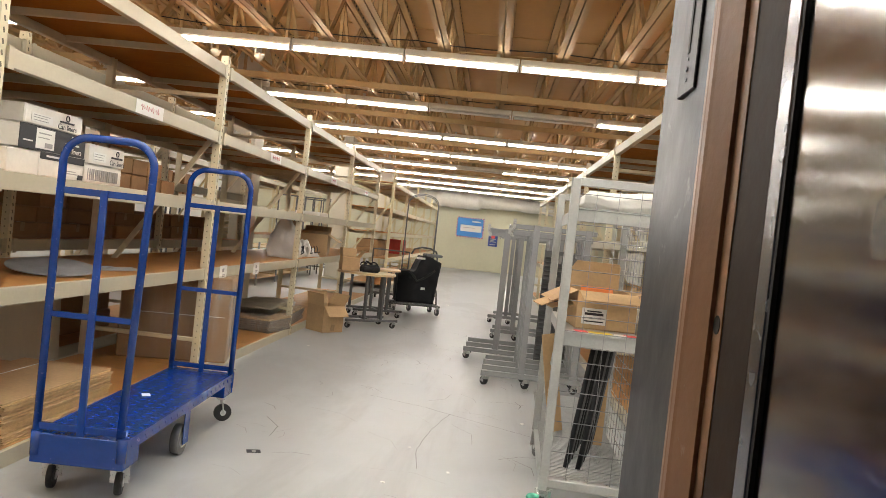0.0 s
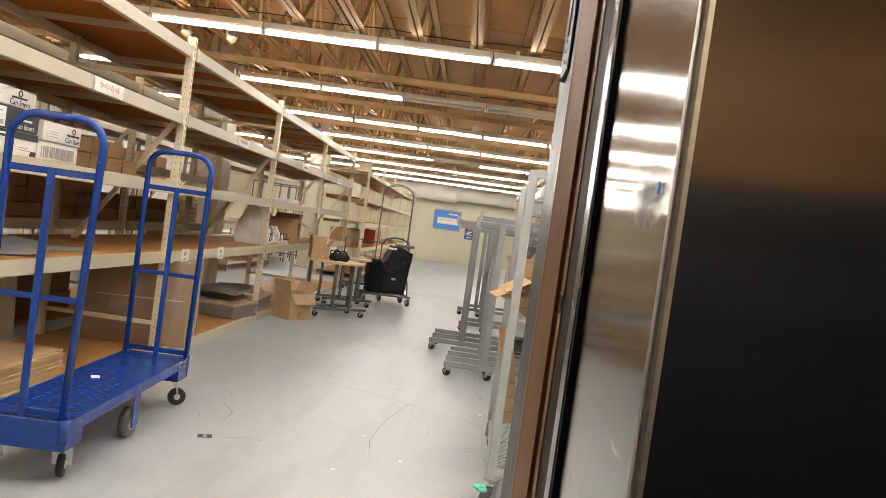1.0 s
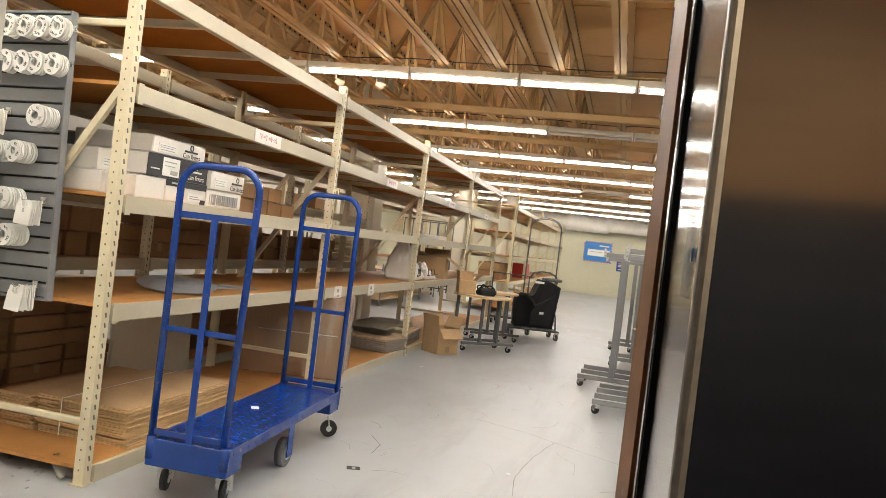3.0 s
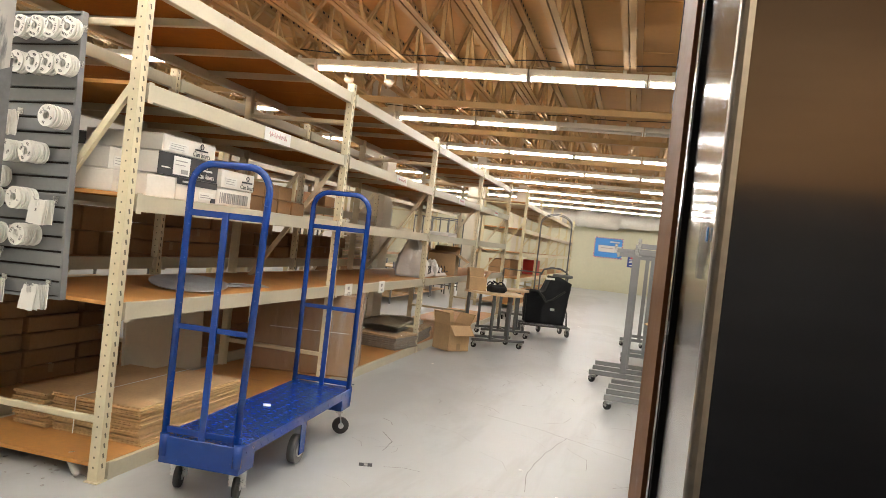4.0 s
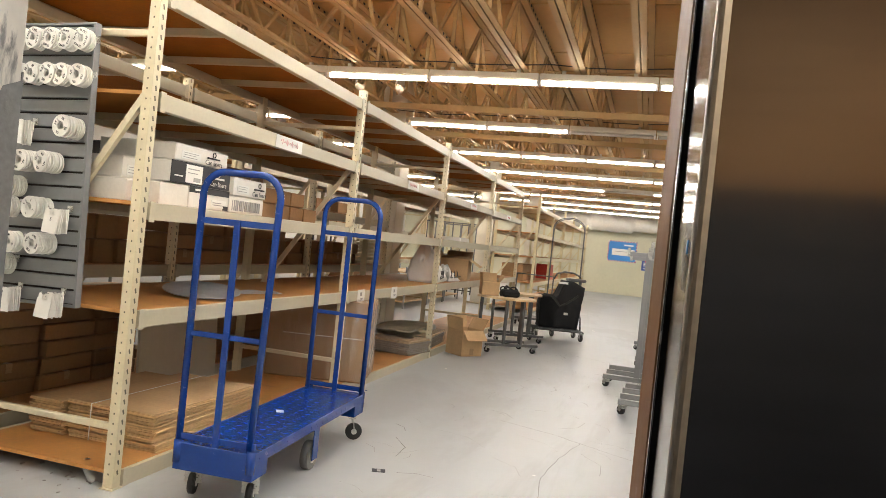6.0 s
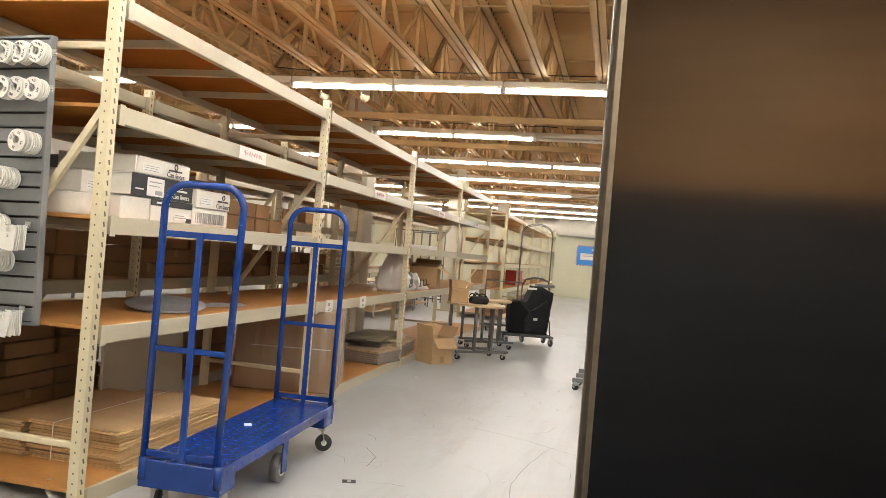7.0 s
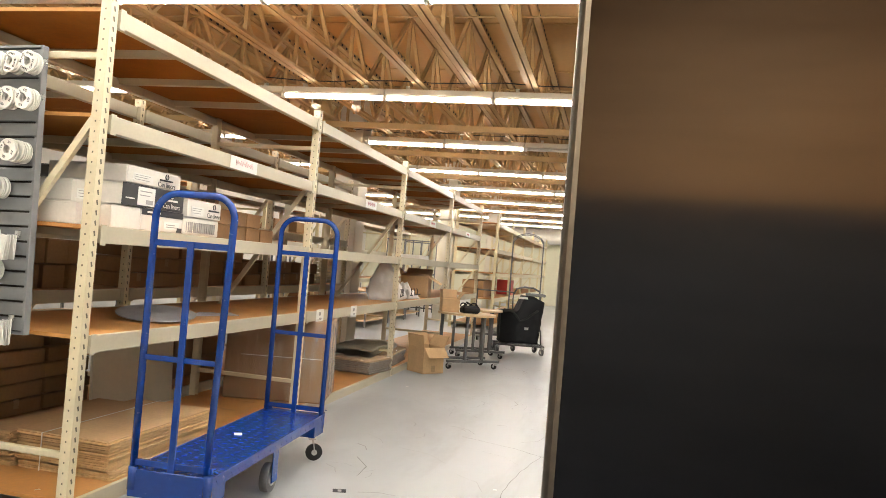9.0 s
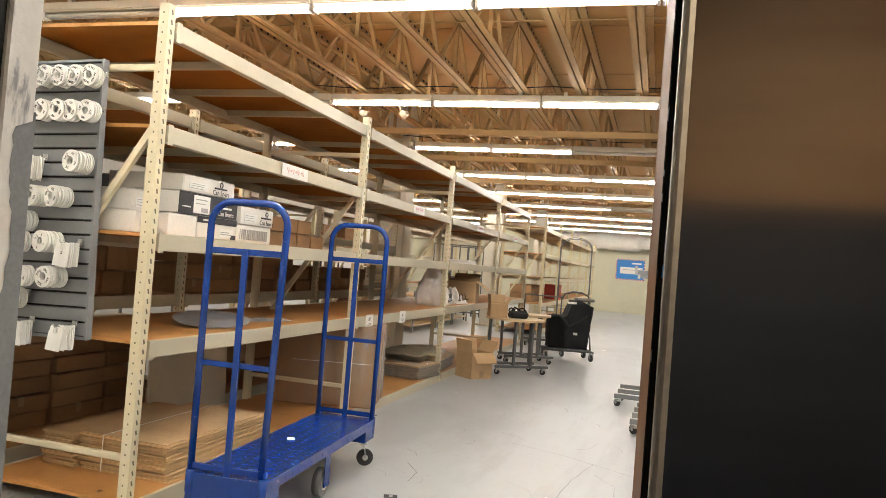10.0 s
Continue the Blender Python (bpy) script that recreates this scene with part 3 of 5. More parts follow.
for s in (-1, 1):
    bm = B()
    box(bm, s * CW - 0.004, s * CW + 0.004, -CL, CL, CZ - 0.055, CZ + 0.002, 0.002)
    for j in range(20):
        box(bm, -0.012, 0.012, -0.003, 0.003, 0, 0.003, m=Matrix.Translation((s * (CW + 0.003), -CL + 0.06 + j * 0.08, CZ - 0.028)) @ pose(0, 0, 0, 0, s * 90, 0) @ pose(0, 0, 0, 0, 0, 35))
    part("side_rail", bm, M_BLUE, cart)
    bm = B()
    box(bm, -CW - 0.004, CW + 0.004, s * CL - 0.004, s * CL + 0.004, CZ - 0.13, CZ + 0.002, 0.003)
    box(bm, -CW, CW, s * (CL - 0.16) - 0.003, s * (CL - 0.16) + 0.003, CZ - 0.13, CZ - 0.01)
    box(bm, -CW, -CW + 0.004, min(s * CL, s * (CL - 0.16)), max(s * CL, s * (CL - 0.16)), CZ - 0.13, CZ - 0.01)
    box(bm, CW - 0.004, CW, min(s * CL, s * (CL - 0.16)), max(s * CL, s * (CL - 0.16)), CZ - 0.13, CZ - 0.01)
    part("end_box", bm, M_BLUE, cart, "blue folded end plate")
    for u in (-1, 1):
        bm = B()
        cyl(bm, (u * (CW - 0.014), s * (CL - 0.006), CZ - 0.095), (u * (CW - 0.014), s * (CL - 0.006), CZ + 0.012), 0.0225, 14)
        part("socket", bm, M_BLUE, cart)
    # hoop handle
    HW, HT, HR = CW - 0.004, 1.625, 0.11
    lean = 0.030 if s < 0 else 0.008  # the hoop's foot stands a little inside the corner
    pts = [(-HW, s * (CL - 0.02), CZ - 0.02), (-HW, s * (CL - 0.02), HT - HR)]
    pts += [(-HW + HR - HR * math.cos(a), s * (CL - 0.02), HT - HR + HR * math.sin(a)) for a in [k * math.pi / 14 for k in range(1, 8)]]
    pts += [(HW - HR + HR * math.sin(a), s * (CL - 0.02), HT - HR + HR * math.cos(a)) for a in [k * math.pi / 14 for k in range(0, 8)]]
    pts += [(HW - lean, s * (CL - 0.02), CZ - 0.02)]
    hoop = part("handle", tube(B(), pts, 0.0175, 12), M_BLUE, cart, "blue tube hoop handle")
    for z, hh in ((1.385, 0.03), (0.835, 0.026), (CZ + 0.03, 0.03)):
        part("crossbar", box(B(), -HW, HW, s * (CL - 0.02) - 0.009, s * (CL - 0.02) + 0.009, z - hh / 2, z + hh / 2, 0.002), M_BLUE, hoop)
    part("upright", box(B(), -0.016, 0.016, s * (CL - 0.02) - 0.02, s * (CL - 0.02) - 0.006, CZ, 1.40, 0.002), M_BLUE, hoop)
for y, turn, xs in ((-CL + 0.155, 15, (-CW + 0.02, CW - 0.075)), (CL - 0.07, -60, (-CW + 0.055, CW - 0.045))):
    for x in xs:
        caster(cart, x, y, 0.056, 0.032, CZ - 0.128, M_RUBBER, turn)
for s in (-1, 1):
    w = part("centre_wheel", cyl(B(), (s * (CW - 0.07), 0.02, 0.083), (s * (CW - 0.025), 0.02, 0.083), 0.083, 24), M_GREYWHEEL, cart, "large grey rubber wheel")
    bm = B()
    cyl(bm, (s * (CW - 0.074), 0.02, 0.083), (s * (CW - 0.021), 0.02, 0.083), 0.045, 16)
    part("rim", bm, M_ZINC, w)
    part("bracket", box(B(), s * (CW - 0.012) - 0.003, s * (CW - 0.012) + 0.003, -0.02, 0.06, 0.06, CZ - 0.005, 0.001), M_BLUE, cart)
single("paper_scrap", box(B(), -0.022, 0.022, -0.03, 0.03, 0, 0.0015), M_PAPER, pose(-1.985, 3.905, CZ + 0.004, 0, 0, 30), "small white paper scrap on the cart deck", "paper")


# ---- cartons ----
def carton(x0, x1, y0, y1, z0, z1, material=None, label="closed brown cardboard carton", group="", tape=True, turn=0.0, prints=None):
    """A closed box: slightly bulged sides, lid flaps with a gap, a tape strip. Its printed fields lie on the +x face."""
    material = material or M_CARD
    w, d, h = x1 - x0, y1 - y0, z1 - z0
    t = thing("carton", pose((x0 + x1) / 2, (y0 + y1) / 2, z0, 0, 0, turn), label, "box", group)
    bm = B()
    box(bm, -w / 2, w / 2, -d / 2, d / 2, 0.001, h - 0.004, 0.004)
    for v in bm.verts:
        v.co += Vector((random.uniform(-1, 1), random.uniform(-1, 1), 0)) * 0.002
    part("body", bm, material, t)
    g = 0.004
    for s in (-1, 1):
        part("flap", box(B(), -w / 2 + 0.002, w / 2 - 0.002, min(s * g / 2, s * (d / 2 - 0.001)), max(s * g / 2, s * (d / 2 - 0.001)), h - 0.0035, h, 0.001), material, t)
    if tape:
        bm = B()
        box(bm, w / 2 - 0.001, w / 2 + 0.002, -0.024, 0.024, h * 0.45, h + 0.0015)
        box(bm, -w / 2 - 0.002, w / 2 + 0.002, -0.024, 0.024, h, h + 0.0018)
        part("tape", bm, M_TAPE, t)
    for k, (u0, u1, v0, v1, pm) in enumerate(prints or []):
        part("print", box(B(), w / 2 + 0.0005, w / 2 + 0.0026 + 0.0007 * k, -d / 2 + u0 * d, -d / 2 + u1 * d, v0 * h, v1 * h), pm, t)
    return t


def open_carton(m, w, d, h, angles, label, inner=None):
    t = thing("open_carton", m, label, "box")
    for a in ((-w / 2, w / 2, -d / 2, -d / 2 + 0.004), (-w / 2, w / 2, d / 2 - 0.004, d / 2), (-w / 2, -w / 2 + 0.004, -d / 2, d / 2), (w / 2 - 0.004, w / 2, -d / 2, d / 2)):
        part("side", box(B(), *a, 0, h, 0.001), M_CARD, t)
    part("bottom", box(B(), -w / 2, w / 2, -d / 2, d / 2, 0, 0.005), M_CARD, t)
    part("tape", box(B(), w / 2, w / 2 + 0.002, -0.03, 0.03, 0.02, h * 0.3), M_TAPE, t)
    f = min(w, d) * 0.48
    for k, (px, py, rz, ln) in enumerate(((w / 2, 0, 0, d), (-w / 2, 0, 180, d), (0, d / 2, 90, w), (0, -d / 2, -90, w))):
        fl = part("flap", box(B(), 0, f, -ln / 2 + 0.004, ln / 2 - 0.004, -0.002, 0.002, 0.001), M_CARD, t)
        fl.matrix_basis = pose(px, py, h, 0, 0, rz) @ pose(0, 0, 0, 0, angles[k], 0)
    return t


def liner_print(t, w, d, h, u=0.72, size=0.05, ink=None):
    """The words on the +x face of a liner box and a plain six-sided mark above them."""
    ink = ink or M_INK
    y = -d / 2 + u * d
    writing("Can liners", size, ink, t, Matrix.Translation((w / 2 + 0.0075, y, h * 0.22)) @ pose(0, 0, 0, 90, 0, 90), "lettering")
    bm = B()
    ring = [(math.cos(k * math.tau / 6), math.sin(k * math.tau / 6)) for k in range(6)]
    for k in range(6):
        a, b = ring[k], ring[(k + 1) % 6]
        bar(bm, (w / 2 + 0.006, y + a[0] * 0.016, h * 0.74 + a[1] * 0.016), (w / 2 + 0.006, y + b[0] * 0.016, h * 0.74 + b[1] * 0.016), 0.003, 0.005)
    box(bm, w / 2 + 0.0005, w / 2 + 0.0075, y - 0.06, y + 0.06, h * 0.46, h * 0.55)
    part("mark", bm, ink, t)


ZS = 1.445
lab_w = "white carton of can liners on a rack shelf"
specs = [
    (-3.15, -2.60, 3.16, 3.53, ZS, ZS + 0.115, 0.70), (-3.22, -2.66, 3.19, 3.56, ZS + 0.117, ZS + 0.23, None),
    (-3.0, -2.5, 3.40, 3.90, ZS + 0.25, ZS + 0.345, 0.70), (-3.0, -2.5, 3.55, 3.95, ZS, ZS + 0.125, None),
    (-2.95, -2.5, 3.96, 4.37, ZS, ZS + 0.108, None), (-2.95, -2.49, 3.98, 4.37, ZS + 0.11, ZS + 0.222, 0.76)]
for k, (x0, x1, y0, y1, z0, z1, words) in enumerate(specs):
    pr = [(0.10, 0.45, 0.15, 0.62, M_PAPER), (0.13, 0.40, 0.50, 0.53, M_GREYINK), (0.13, 0.36, 0.38, 0.41, M_GREYINK), (0.13, 0.38, 0.24, 0.27, M_GREYINK)]
    if k == 3:
        pr = [(0.0, 1.0, 0.70, 1.0, M_BLACKBOX), (0.55, 0.92, 0.15, 0.5, M_PAPER), (0.58, 0.8, 0.34, 0.38, M_GREYINK), (0.58, 0.85, 0.24, 0.28, M_GREYINK), (0.86, 0.98, 0.05, 0.26, M_BLACKBOX), (0.12, 0.42, 0.80, 0.88, M_PAPER)]
    if k == 4:
        pr = [(0.08 + 0.05 * j, 0.095 + 0.05 * j + 0.012 * (j % 3), 0.15, 0.75, M_GREYINK) for j in range(16)]
    t = carton(x0, x1, y0, y1, z0, z1, M_WHITEBOX, lab_w, "can liner cartons", False, prints=pr)
    if words:
        liner_print(t, x1 - x0, y1 - y0, z1 - z0, words, 0.042)
t = carton(-3.0, -2.5, 3.37, 3.94, ZS + 0.127, ZS + 0.247, M_WHITEBOX, "white carton of can liners with black printed front", "can liner cartons", False,
           prints=[(0.0, 1.0, 0.0, 1.0, M_BLACKBOX), (0.23, 0.50, 0.08, 0.92, M_PAPER), (0.26, 0.45, 0.70, 0.75, M_GREYINK), (0.26, 0.42, 0.52, 0.56, M_GREYINK), (0.36, 0.47, 0.15, 0.35, M_GREYINK), (0.05, 0.18, 0.3, 0.36, M_PAPER)])
liner_print(t, 0.5, 0.57, 0.12, 0.78, 0.042, M_PAPER)
carton(-3.25, -2.75, 3.60, 4.0, ZS + 0.24, ZS + 0.345, M_BLACKBOX, "black and grey carton of can liners", "can liner cartons", False)
carton(-3.0, -2.5, 3.30, 3.545, ZS, ZS + 0.12, M_WHITEBOX, lab_w, "can liner cartons", False)
carton(-3.2, -2.66, 3.38, 3.60, ZS + 0.125, ZS + 0.235, M_CARD, "brown carton with an open side", "", True)

# small brown cartons on the shelf behind and beside
for j in range(5):
    for k in range(2):
        if k == 0 or j < 4:
            o = random.uniform(-0.012, 0.012)
            carton(-3.02 + o, -2.74 + o, 4.52 + j * 0.235, 4.74 + j * 0.235, ZS + k * 0.112, ZS + k * 0.112 + 0.11, M_KRAFT, label="small brown carton in a stacked row", group="small cartons on the cream rack", tape=False)


def carton_wall(x, y0, n, wy, z0, rows, hz, group, dx=0.34, gaps=(), air=0.02, slack=0.006, tilt=0.9):
    for j in range(n):
        for k in range(rows):
            if (j, k) in gaps:
                continue
            o = random.uniform(-0.015, 0.015)
            u = y0 + j * (wy + air) + random.uniform(-0.3, 0.3) * air
            c = carton(x - dx + o, x + o, u, u + wy, z0 + k * (hz + slack), z0 + k * (hz + slack) + hz, M_KRAFT, label="small dark brown carton in a stacked row", group=group, tape=random.random() < 0.25, turn=random.uniform(-2.5, 2.5))
            if k:
                c.matrix_basis = c.matrix_basis @ pose(0, 0, 0, random.uniform(-tilt, tilt), 0, 0)


carton_wall(-3.72, 4.02, 3, 0.21, 1.001, 2, 0.17, "cartons on the second rack row", 0.4)
carton_wall(-3.72, 5.10, 6, 0.37, 1.001, 3, 0.118, "cartons on the second rack row", 0.4, gaps=((5, 2),))
carton_wall(-3.74, 7.52, 4, 0.37, 1.001, 2, 0.13, "cartons on the second rack row", 0.4, gaps=((2, 1),))
carton_wall(-3.74, 5.25, 5, 0.29, 1.621, 2, 0.13, "cartons on the second rack upper shelf", 0.4, gaps=((1, 1), (4, 1)))
carton_wall(-3.9, 2.60, 5, 0.46, 0.101, 6, 0.108, "large cartons on the second rack bottom", 0.5, gaps=((4, 5), (3, 5)), air=0.035, slack=0.007, tilt=0.7)
carton_wall(-3.9, 5.75, 3, 0.42, 0.101, 3, 0.175, "large cartons on the second rack bottom", 0.5)
carton_wall(-2.75, 16.6, 3, 0.6, 0.721, 2, 0.19, "cartons on the far rack", 0.5)
carton_wall(-6.1, 9.6, 4, 0.45, 0.901, 2, 0.22, "cartons on the third row", 0.5, gaps=((1, 1),))
carton_wall(-6.1, 12.0, 4, 0.5, 1.601, 2, 0.2, "cartons on the third row", 0.5, gaps=((2, 1),))
carton_wall(-6.1, 14.5, 3, 0.6, 0.121, 2, 0.3, "cartons on the third row", 0.5, gaps=((2, 1),))
carton(-2.95, -2.55, 20.0, 20.5, 0.721, 1.12, M_REDPAINT, "red plastic crate on a far rack", "", False)

# flat cardboard blanks tied in two bundles on the bottom deck
for (x0, x1, y0, y1, n, lab) in ((-3.08, -2.50, 3.455, 4.50, 21, "tied bundle of flat cardboard blanks"), (-3.32, -3.10, 3.43, 4.42, 20, "narrower bundle of flat cardboard blanks")):
    t = thing("cardboard_bundle", pose(0, 0, 0.086), lab, "cardboard", "bundles of flat cardboard")
    for k in range(n):
        o, q = random.uniform(-0.010, 0.010) + (0.03 * (5 - k) / 5 if k < 5 else 0), random.uniform(-0.012, 0.012)
        part("sheet", box(B(), x0 + o, x1 + o, y0 + q, y1 + q, k * 0.0098, k * 0.0098 + 0.0064 + random.uniform(0, 0.0022)), M_CARD if k == n - 1 else M_CARDEDGE, t)
    ym = (y0 + y1) / 2
    xm = x0 + 0.3 * (x1 - x0)
    if x1 - x0 > 0.4:
        bm = B()
        h = n * 0.0098
        bar(bm, (xm, y0 - 0.024, -0.0), (xm, y0 - 0.024, h + 0.002), 0.006, 0.002)
        bar(bm, (xm, y0 - 0.024, h + 0.002), (xm, y1 + 0.02, h + 0.002), 0.006, 0.002)
        part("strap", bm, M_PAPER, t)

single("beige_panel", box(B(), -0.012, 0.012, -0.50, 0.50, 0, 0.72, 0.003), M_PANEL, pose(-3.52, 5.10, 0.002, 0, -3, 0), "plain beige panel standing between the racks", "panel")

# galvanised discs and hooks on the second shelf
for (x, y, r, z, a) in ((-2.72, 4.10, 0.24, 0.900, 0),):
    bm = B()
    cyl(bm, (0, 0, 0), (0, 0, 0.005), r, 48)
    single("metal_disc", bm, M_GALV, pose(x, y, z + 0.034, 0, 0, 34) @ pose(0, 0, 0, 7.5, 0, 0), "flat round galvanised metal disc on the shelf", "disc")
bm = B()
for k in range(3):
    bar(bm, (-0.25, k * 0.03, 0.006 + 0.004 * k), (0.25, k * 0.035 - 0.02, 0.006 + 0.004 * k), 0.018, 0.006)
for k in range(3):
    tube(bm, [(0.02 * k + 0.05 * math.cos(a), 0.05 + 0.02 * math.sin(a), 0.02) for a in [j * 0.7 for j in range(10)]], 0.003, 6)
single("metal_brackets", bm, M_GALV, pose(-2.66, 4.62, 0.896, 0, 0, 70), "loose pile of small metal brackets and hooks", "brackets")
bm = B()
for k in range(4):
    tube(bm, [(-0.1 + 0.06 * k, 0, 0.006), (-0.07 + 0.06 * k, 0.05, 0.008), (-0.02 + 0.06 * k, 0.0, 0.03), (0.0 + 0.06 * k, -0.04, 0.006)], 0.004, 6)
single("metal_hooks", bm, M_DARKSTEEL, pose(-3.05, 4.35, 0.896, 0, 0, 30), "few loose dark metal hooks", "hooks")

# shrink-wrapped carton and wrapped flat packs in the second bay
t = thing("wrapped_carton", pose(-2.80, 6.20, 0.087, 0, 0, 14), "large brown carton in clear stretch wrap", "box")
part("body", box(B(), -0.44, 0.44, -0.30, 0.28, 0, 0.715, 0.008), M_KRAFT, t)
bm = B()
box(bm, -0.447, 0.455, -0.307, 0.287, 0.0, 0.735, 0.02)
bmesh.ops.subdivide_edges(bm, edges=bm.edges[:], cuts=9, use_grid_fill=True)
for v in bm.verts:
    v.co += Vector((1, 1, 0.3)) * 0.006 * noise.noise(v.co * 9)
for f in bm.faces:
    f.smooth = True
part("stretch_wrap", bm, M_WRAP, t, "wrinkled clear stretch film")
bm = B()
for k in range(26):  # folds of film bunched down the end
    a, w = k * 0.83, 0.035 * (1 + math.sin(k * 2.3))
    tube(bm, [(0.445 + 0.012 * math.sin(a + j), -0.30 + 0.022 * k + 0.03 * math.sin(j * 0.7 + a), 0.03 + 0.085 * j + w) for j in range(8)], 0.004, 5)
part("film_folds", bm, M_WRAP, t, "bunched milky film folds")
part("tape", box(B(), -0.3, 0.4, -0.312, -0.309, 0.386, 0.389), M_PAPER, t)


def wrapped_pack(m, w, d, h, seed, label):
    """A low pack of flat goods, its sides in crumpled film, its card top half covered."""
    t = thing("wrapped_pack", m, label, "package", "wrapped packs on the bottom deck")
    n = int(h / 0.022)
    for k in range(n):
        o = 0.008 * math.sin(k * 5.1 + seed)
        # sheets below the top one carry the pack's side shade in their colour
        part("sheet", box(B(), -w / 2 + o, w / 2 + o, -d / 2 + o, d / 2 + o, k * 0.022, k * 0.022 + 0.0195, 0.002), M_CARD if k == n - 1 else M_SHADECARD, t)
    bm = B()
    box(bm, -w / 2 - 0.02, w / 2 + 0.02, -d / 2 - 0.02, d / 2 + 0.02, 0.002, h + 0.012, 0.02)
    bmesh.ops.subdivide_edges(bm, edges=bm.edges[:], cuts=11, use_grid_fill=True)
    for v in bm.verts:
        c = v.co * 11 + Vector((seed, 0, 0))
        v.co += Vector((noise.noise(c), noise.noise(c + Vector((9, 0, 0))), 0.35 * noise.noise(c + Vector((0, 9, 0))))) * 0.022
        v.co.z = max(v.co.z, 0.001)
    for f in bm.faces:
        f.smooth = True
    part("film", bm, M_WRAP, t, "crumpled clear plastic film")
    return t


wrapped_pack(pose(-2.71, 8.16, 0.087, 0, 0, -9), 0.52, 0.56, 0.154, 1.0, "low pack of flat goods in crumpled film")
wrapped_pack(pose(-2.80, 8.98, 0.087, 0, 0, 4), 0.60, 0.90, 0.154, 7.0, "longer low pack of flat goods in crumpled film")
# limp grey sheets lying over the packs
t = thing("sheet_pile", pose(-2.86, 8.72, 0.252, 0, 0, 2), "pile of limp grey-green sheets on packs", "sheets")
for k in range(5):
    bm = B()
    nx, ny = 10, 22
    g = [[bm.verts.new((-0.27 + 0.54 * i / nx + 0.01 * math.sin(k * 3), -0.62 + 1.24 * j / ny + 0.015 * math.sin(k * 4), 0.012 + k * 0.014 + 0.014 * math.sin(math.pi * j / ny) ** 2 + 0.012 * noise.noise(Vector((i * 0.3, j * 0.25, k * 0.2))) - 0.008 * (abs(i / nx - 0.5) * 2) ** 4)) for j in range(ny + 1)] for i in range(nx + 1)]
    for i in range(nx):
        for j in range(ny):
            bm.faces.new((g[i][j], g[i + 1][j], g[i + 1][j + 1], g[i][j + 1])).smooth = True
    bmesh.ops.solidify(bm, geom=bm.faces[:], thickness=0.009)
    part("sheet", bm, M_WRAPGREY, t)


# white carrier bag and open cartons on the second shelf
def bag(m, w, d, h, seed, label):
    bm = B()
    bmesh.ops.create_cube(bm, size=1)
    bmesh.ops.subdivide_edges(bm, edges=bm.edges[:], cuts=11, use_grid_fill=True)
    for v in bm.verts:
        c = v.co
        k = c.z + 0.5
        sx = 1 - 0.55 * k * k
        bul = 1 + 0.25 * math.sin(math.pi * min(k * 1.2, 1))
        n1 = noise.noise(Vector((c.x * 3 + seed, c.y * 3, c.z * 3)))
        n2 = noise.noise(Vector((c.x * 8, c.y * 8 + seed, c.z * 5)))
        x, y = c.x * d * sx * bul, c.y * w * (1 - 0.25 * k) * (1 + 0.12 * n1)
        z = k * h * (1.08 - 0.72 * (c.y + 0.5) ** 0.8 + 0.12 * n1)
        s = 0.035 if k > 0.02 else 0.01
        v.co = Vector((x + s * n2, y + s * n1, max(z, 0) + (0.02 * n2 if k > 0.3 else 0)))
        v.co.z = max(v.co.z, 0)
    for f in bm.faces:
        f.smooth = True
    t = thing("carrier_bag", m, label, "bag")
    part("body", bm, M_BAG, t)
    bm = B()
    for k in range(3):
        tube(bm, [(d * 0.585, -0.02 + 0.16 * (k - 1) * 0.5 + 0.02 * math.sin(j), 0.06 + j * 0.022) for j in range(5)], 0.006, 5)
    bar(bm, (d * 0.59, -0.12, 0.05), (d * 0.59, 0.16, 0.07), 0.008, 0.012)
    part("print", bm, M_INK, t, "dark script mark")
    return t


bag(pose(-2.68, 8.92, 0.896, 0, 0, 6), 0.80, 0.32, 0.43, 2.0, "crumpled white plastic carrier bag on a shelf")
bag(pose(-2.60, 9.56, 0.896, 0, 0, -14), 0.28, 0.2, 0.20, 5.0, "small white plastic carrier bag beside a post")
open_carton(pose(-2.70, 10.38, 0.896, 0, 0, 8), 0.40, 0.50, 0.30, (30, -50, -35, -170), "open brown carton on a rack shelf")
open_carton(pose(-2.17, 9.16, 0.001, 0, 0, -38), 0.33, 0.33, 0.33, (48, -70, -62, -80), "open brown carton on the floor by the rack")
carton(-2.9, -2.55, 9.9, 10.4, 1.445, 1.50, M_PAPER, "flat white package on a rack shelf", "", False)


# signs on the rack beams
def beam_sign(y, z, w, h, ink, label, lines):
    t = thing("beam_sign", pose(-2.4225, y, z), label, "sign", "paper signs on the rack beams")
    part("sheet", box(B(), 0, 0.0015, -w / 2, w / 2, -h / 2, h / 2), M_PAPER, t)
    bm = B()
    if lines:
        for (u0, u1, v, th) in lines:
            box(bm, 0.0014, 0.003, -w / 2 + u0 * w, -w / 2 + u1 * w, -h / 2 + v * h - th / 2, -h / 2 + v * h + th / 2)
    else:  # a hand-drawn wavy line that stands for the writing
        tube(bm, [(0.003, (k / 60 - 0.5) * w * 0.66, 0.004 + h * (0.16 + 0.10 * math.sin(k * 0.37)) * math.sin(k * 1.05)) for k in range(61)], 0.0011, 5)
    part("bars", bm, ink, t)
    return t


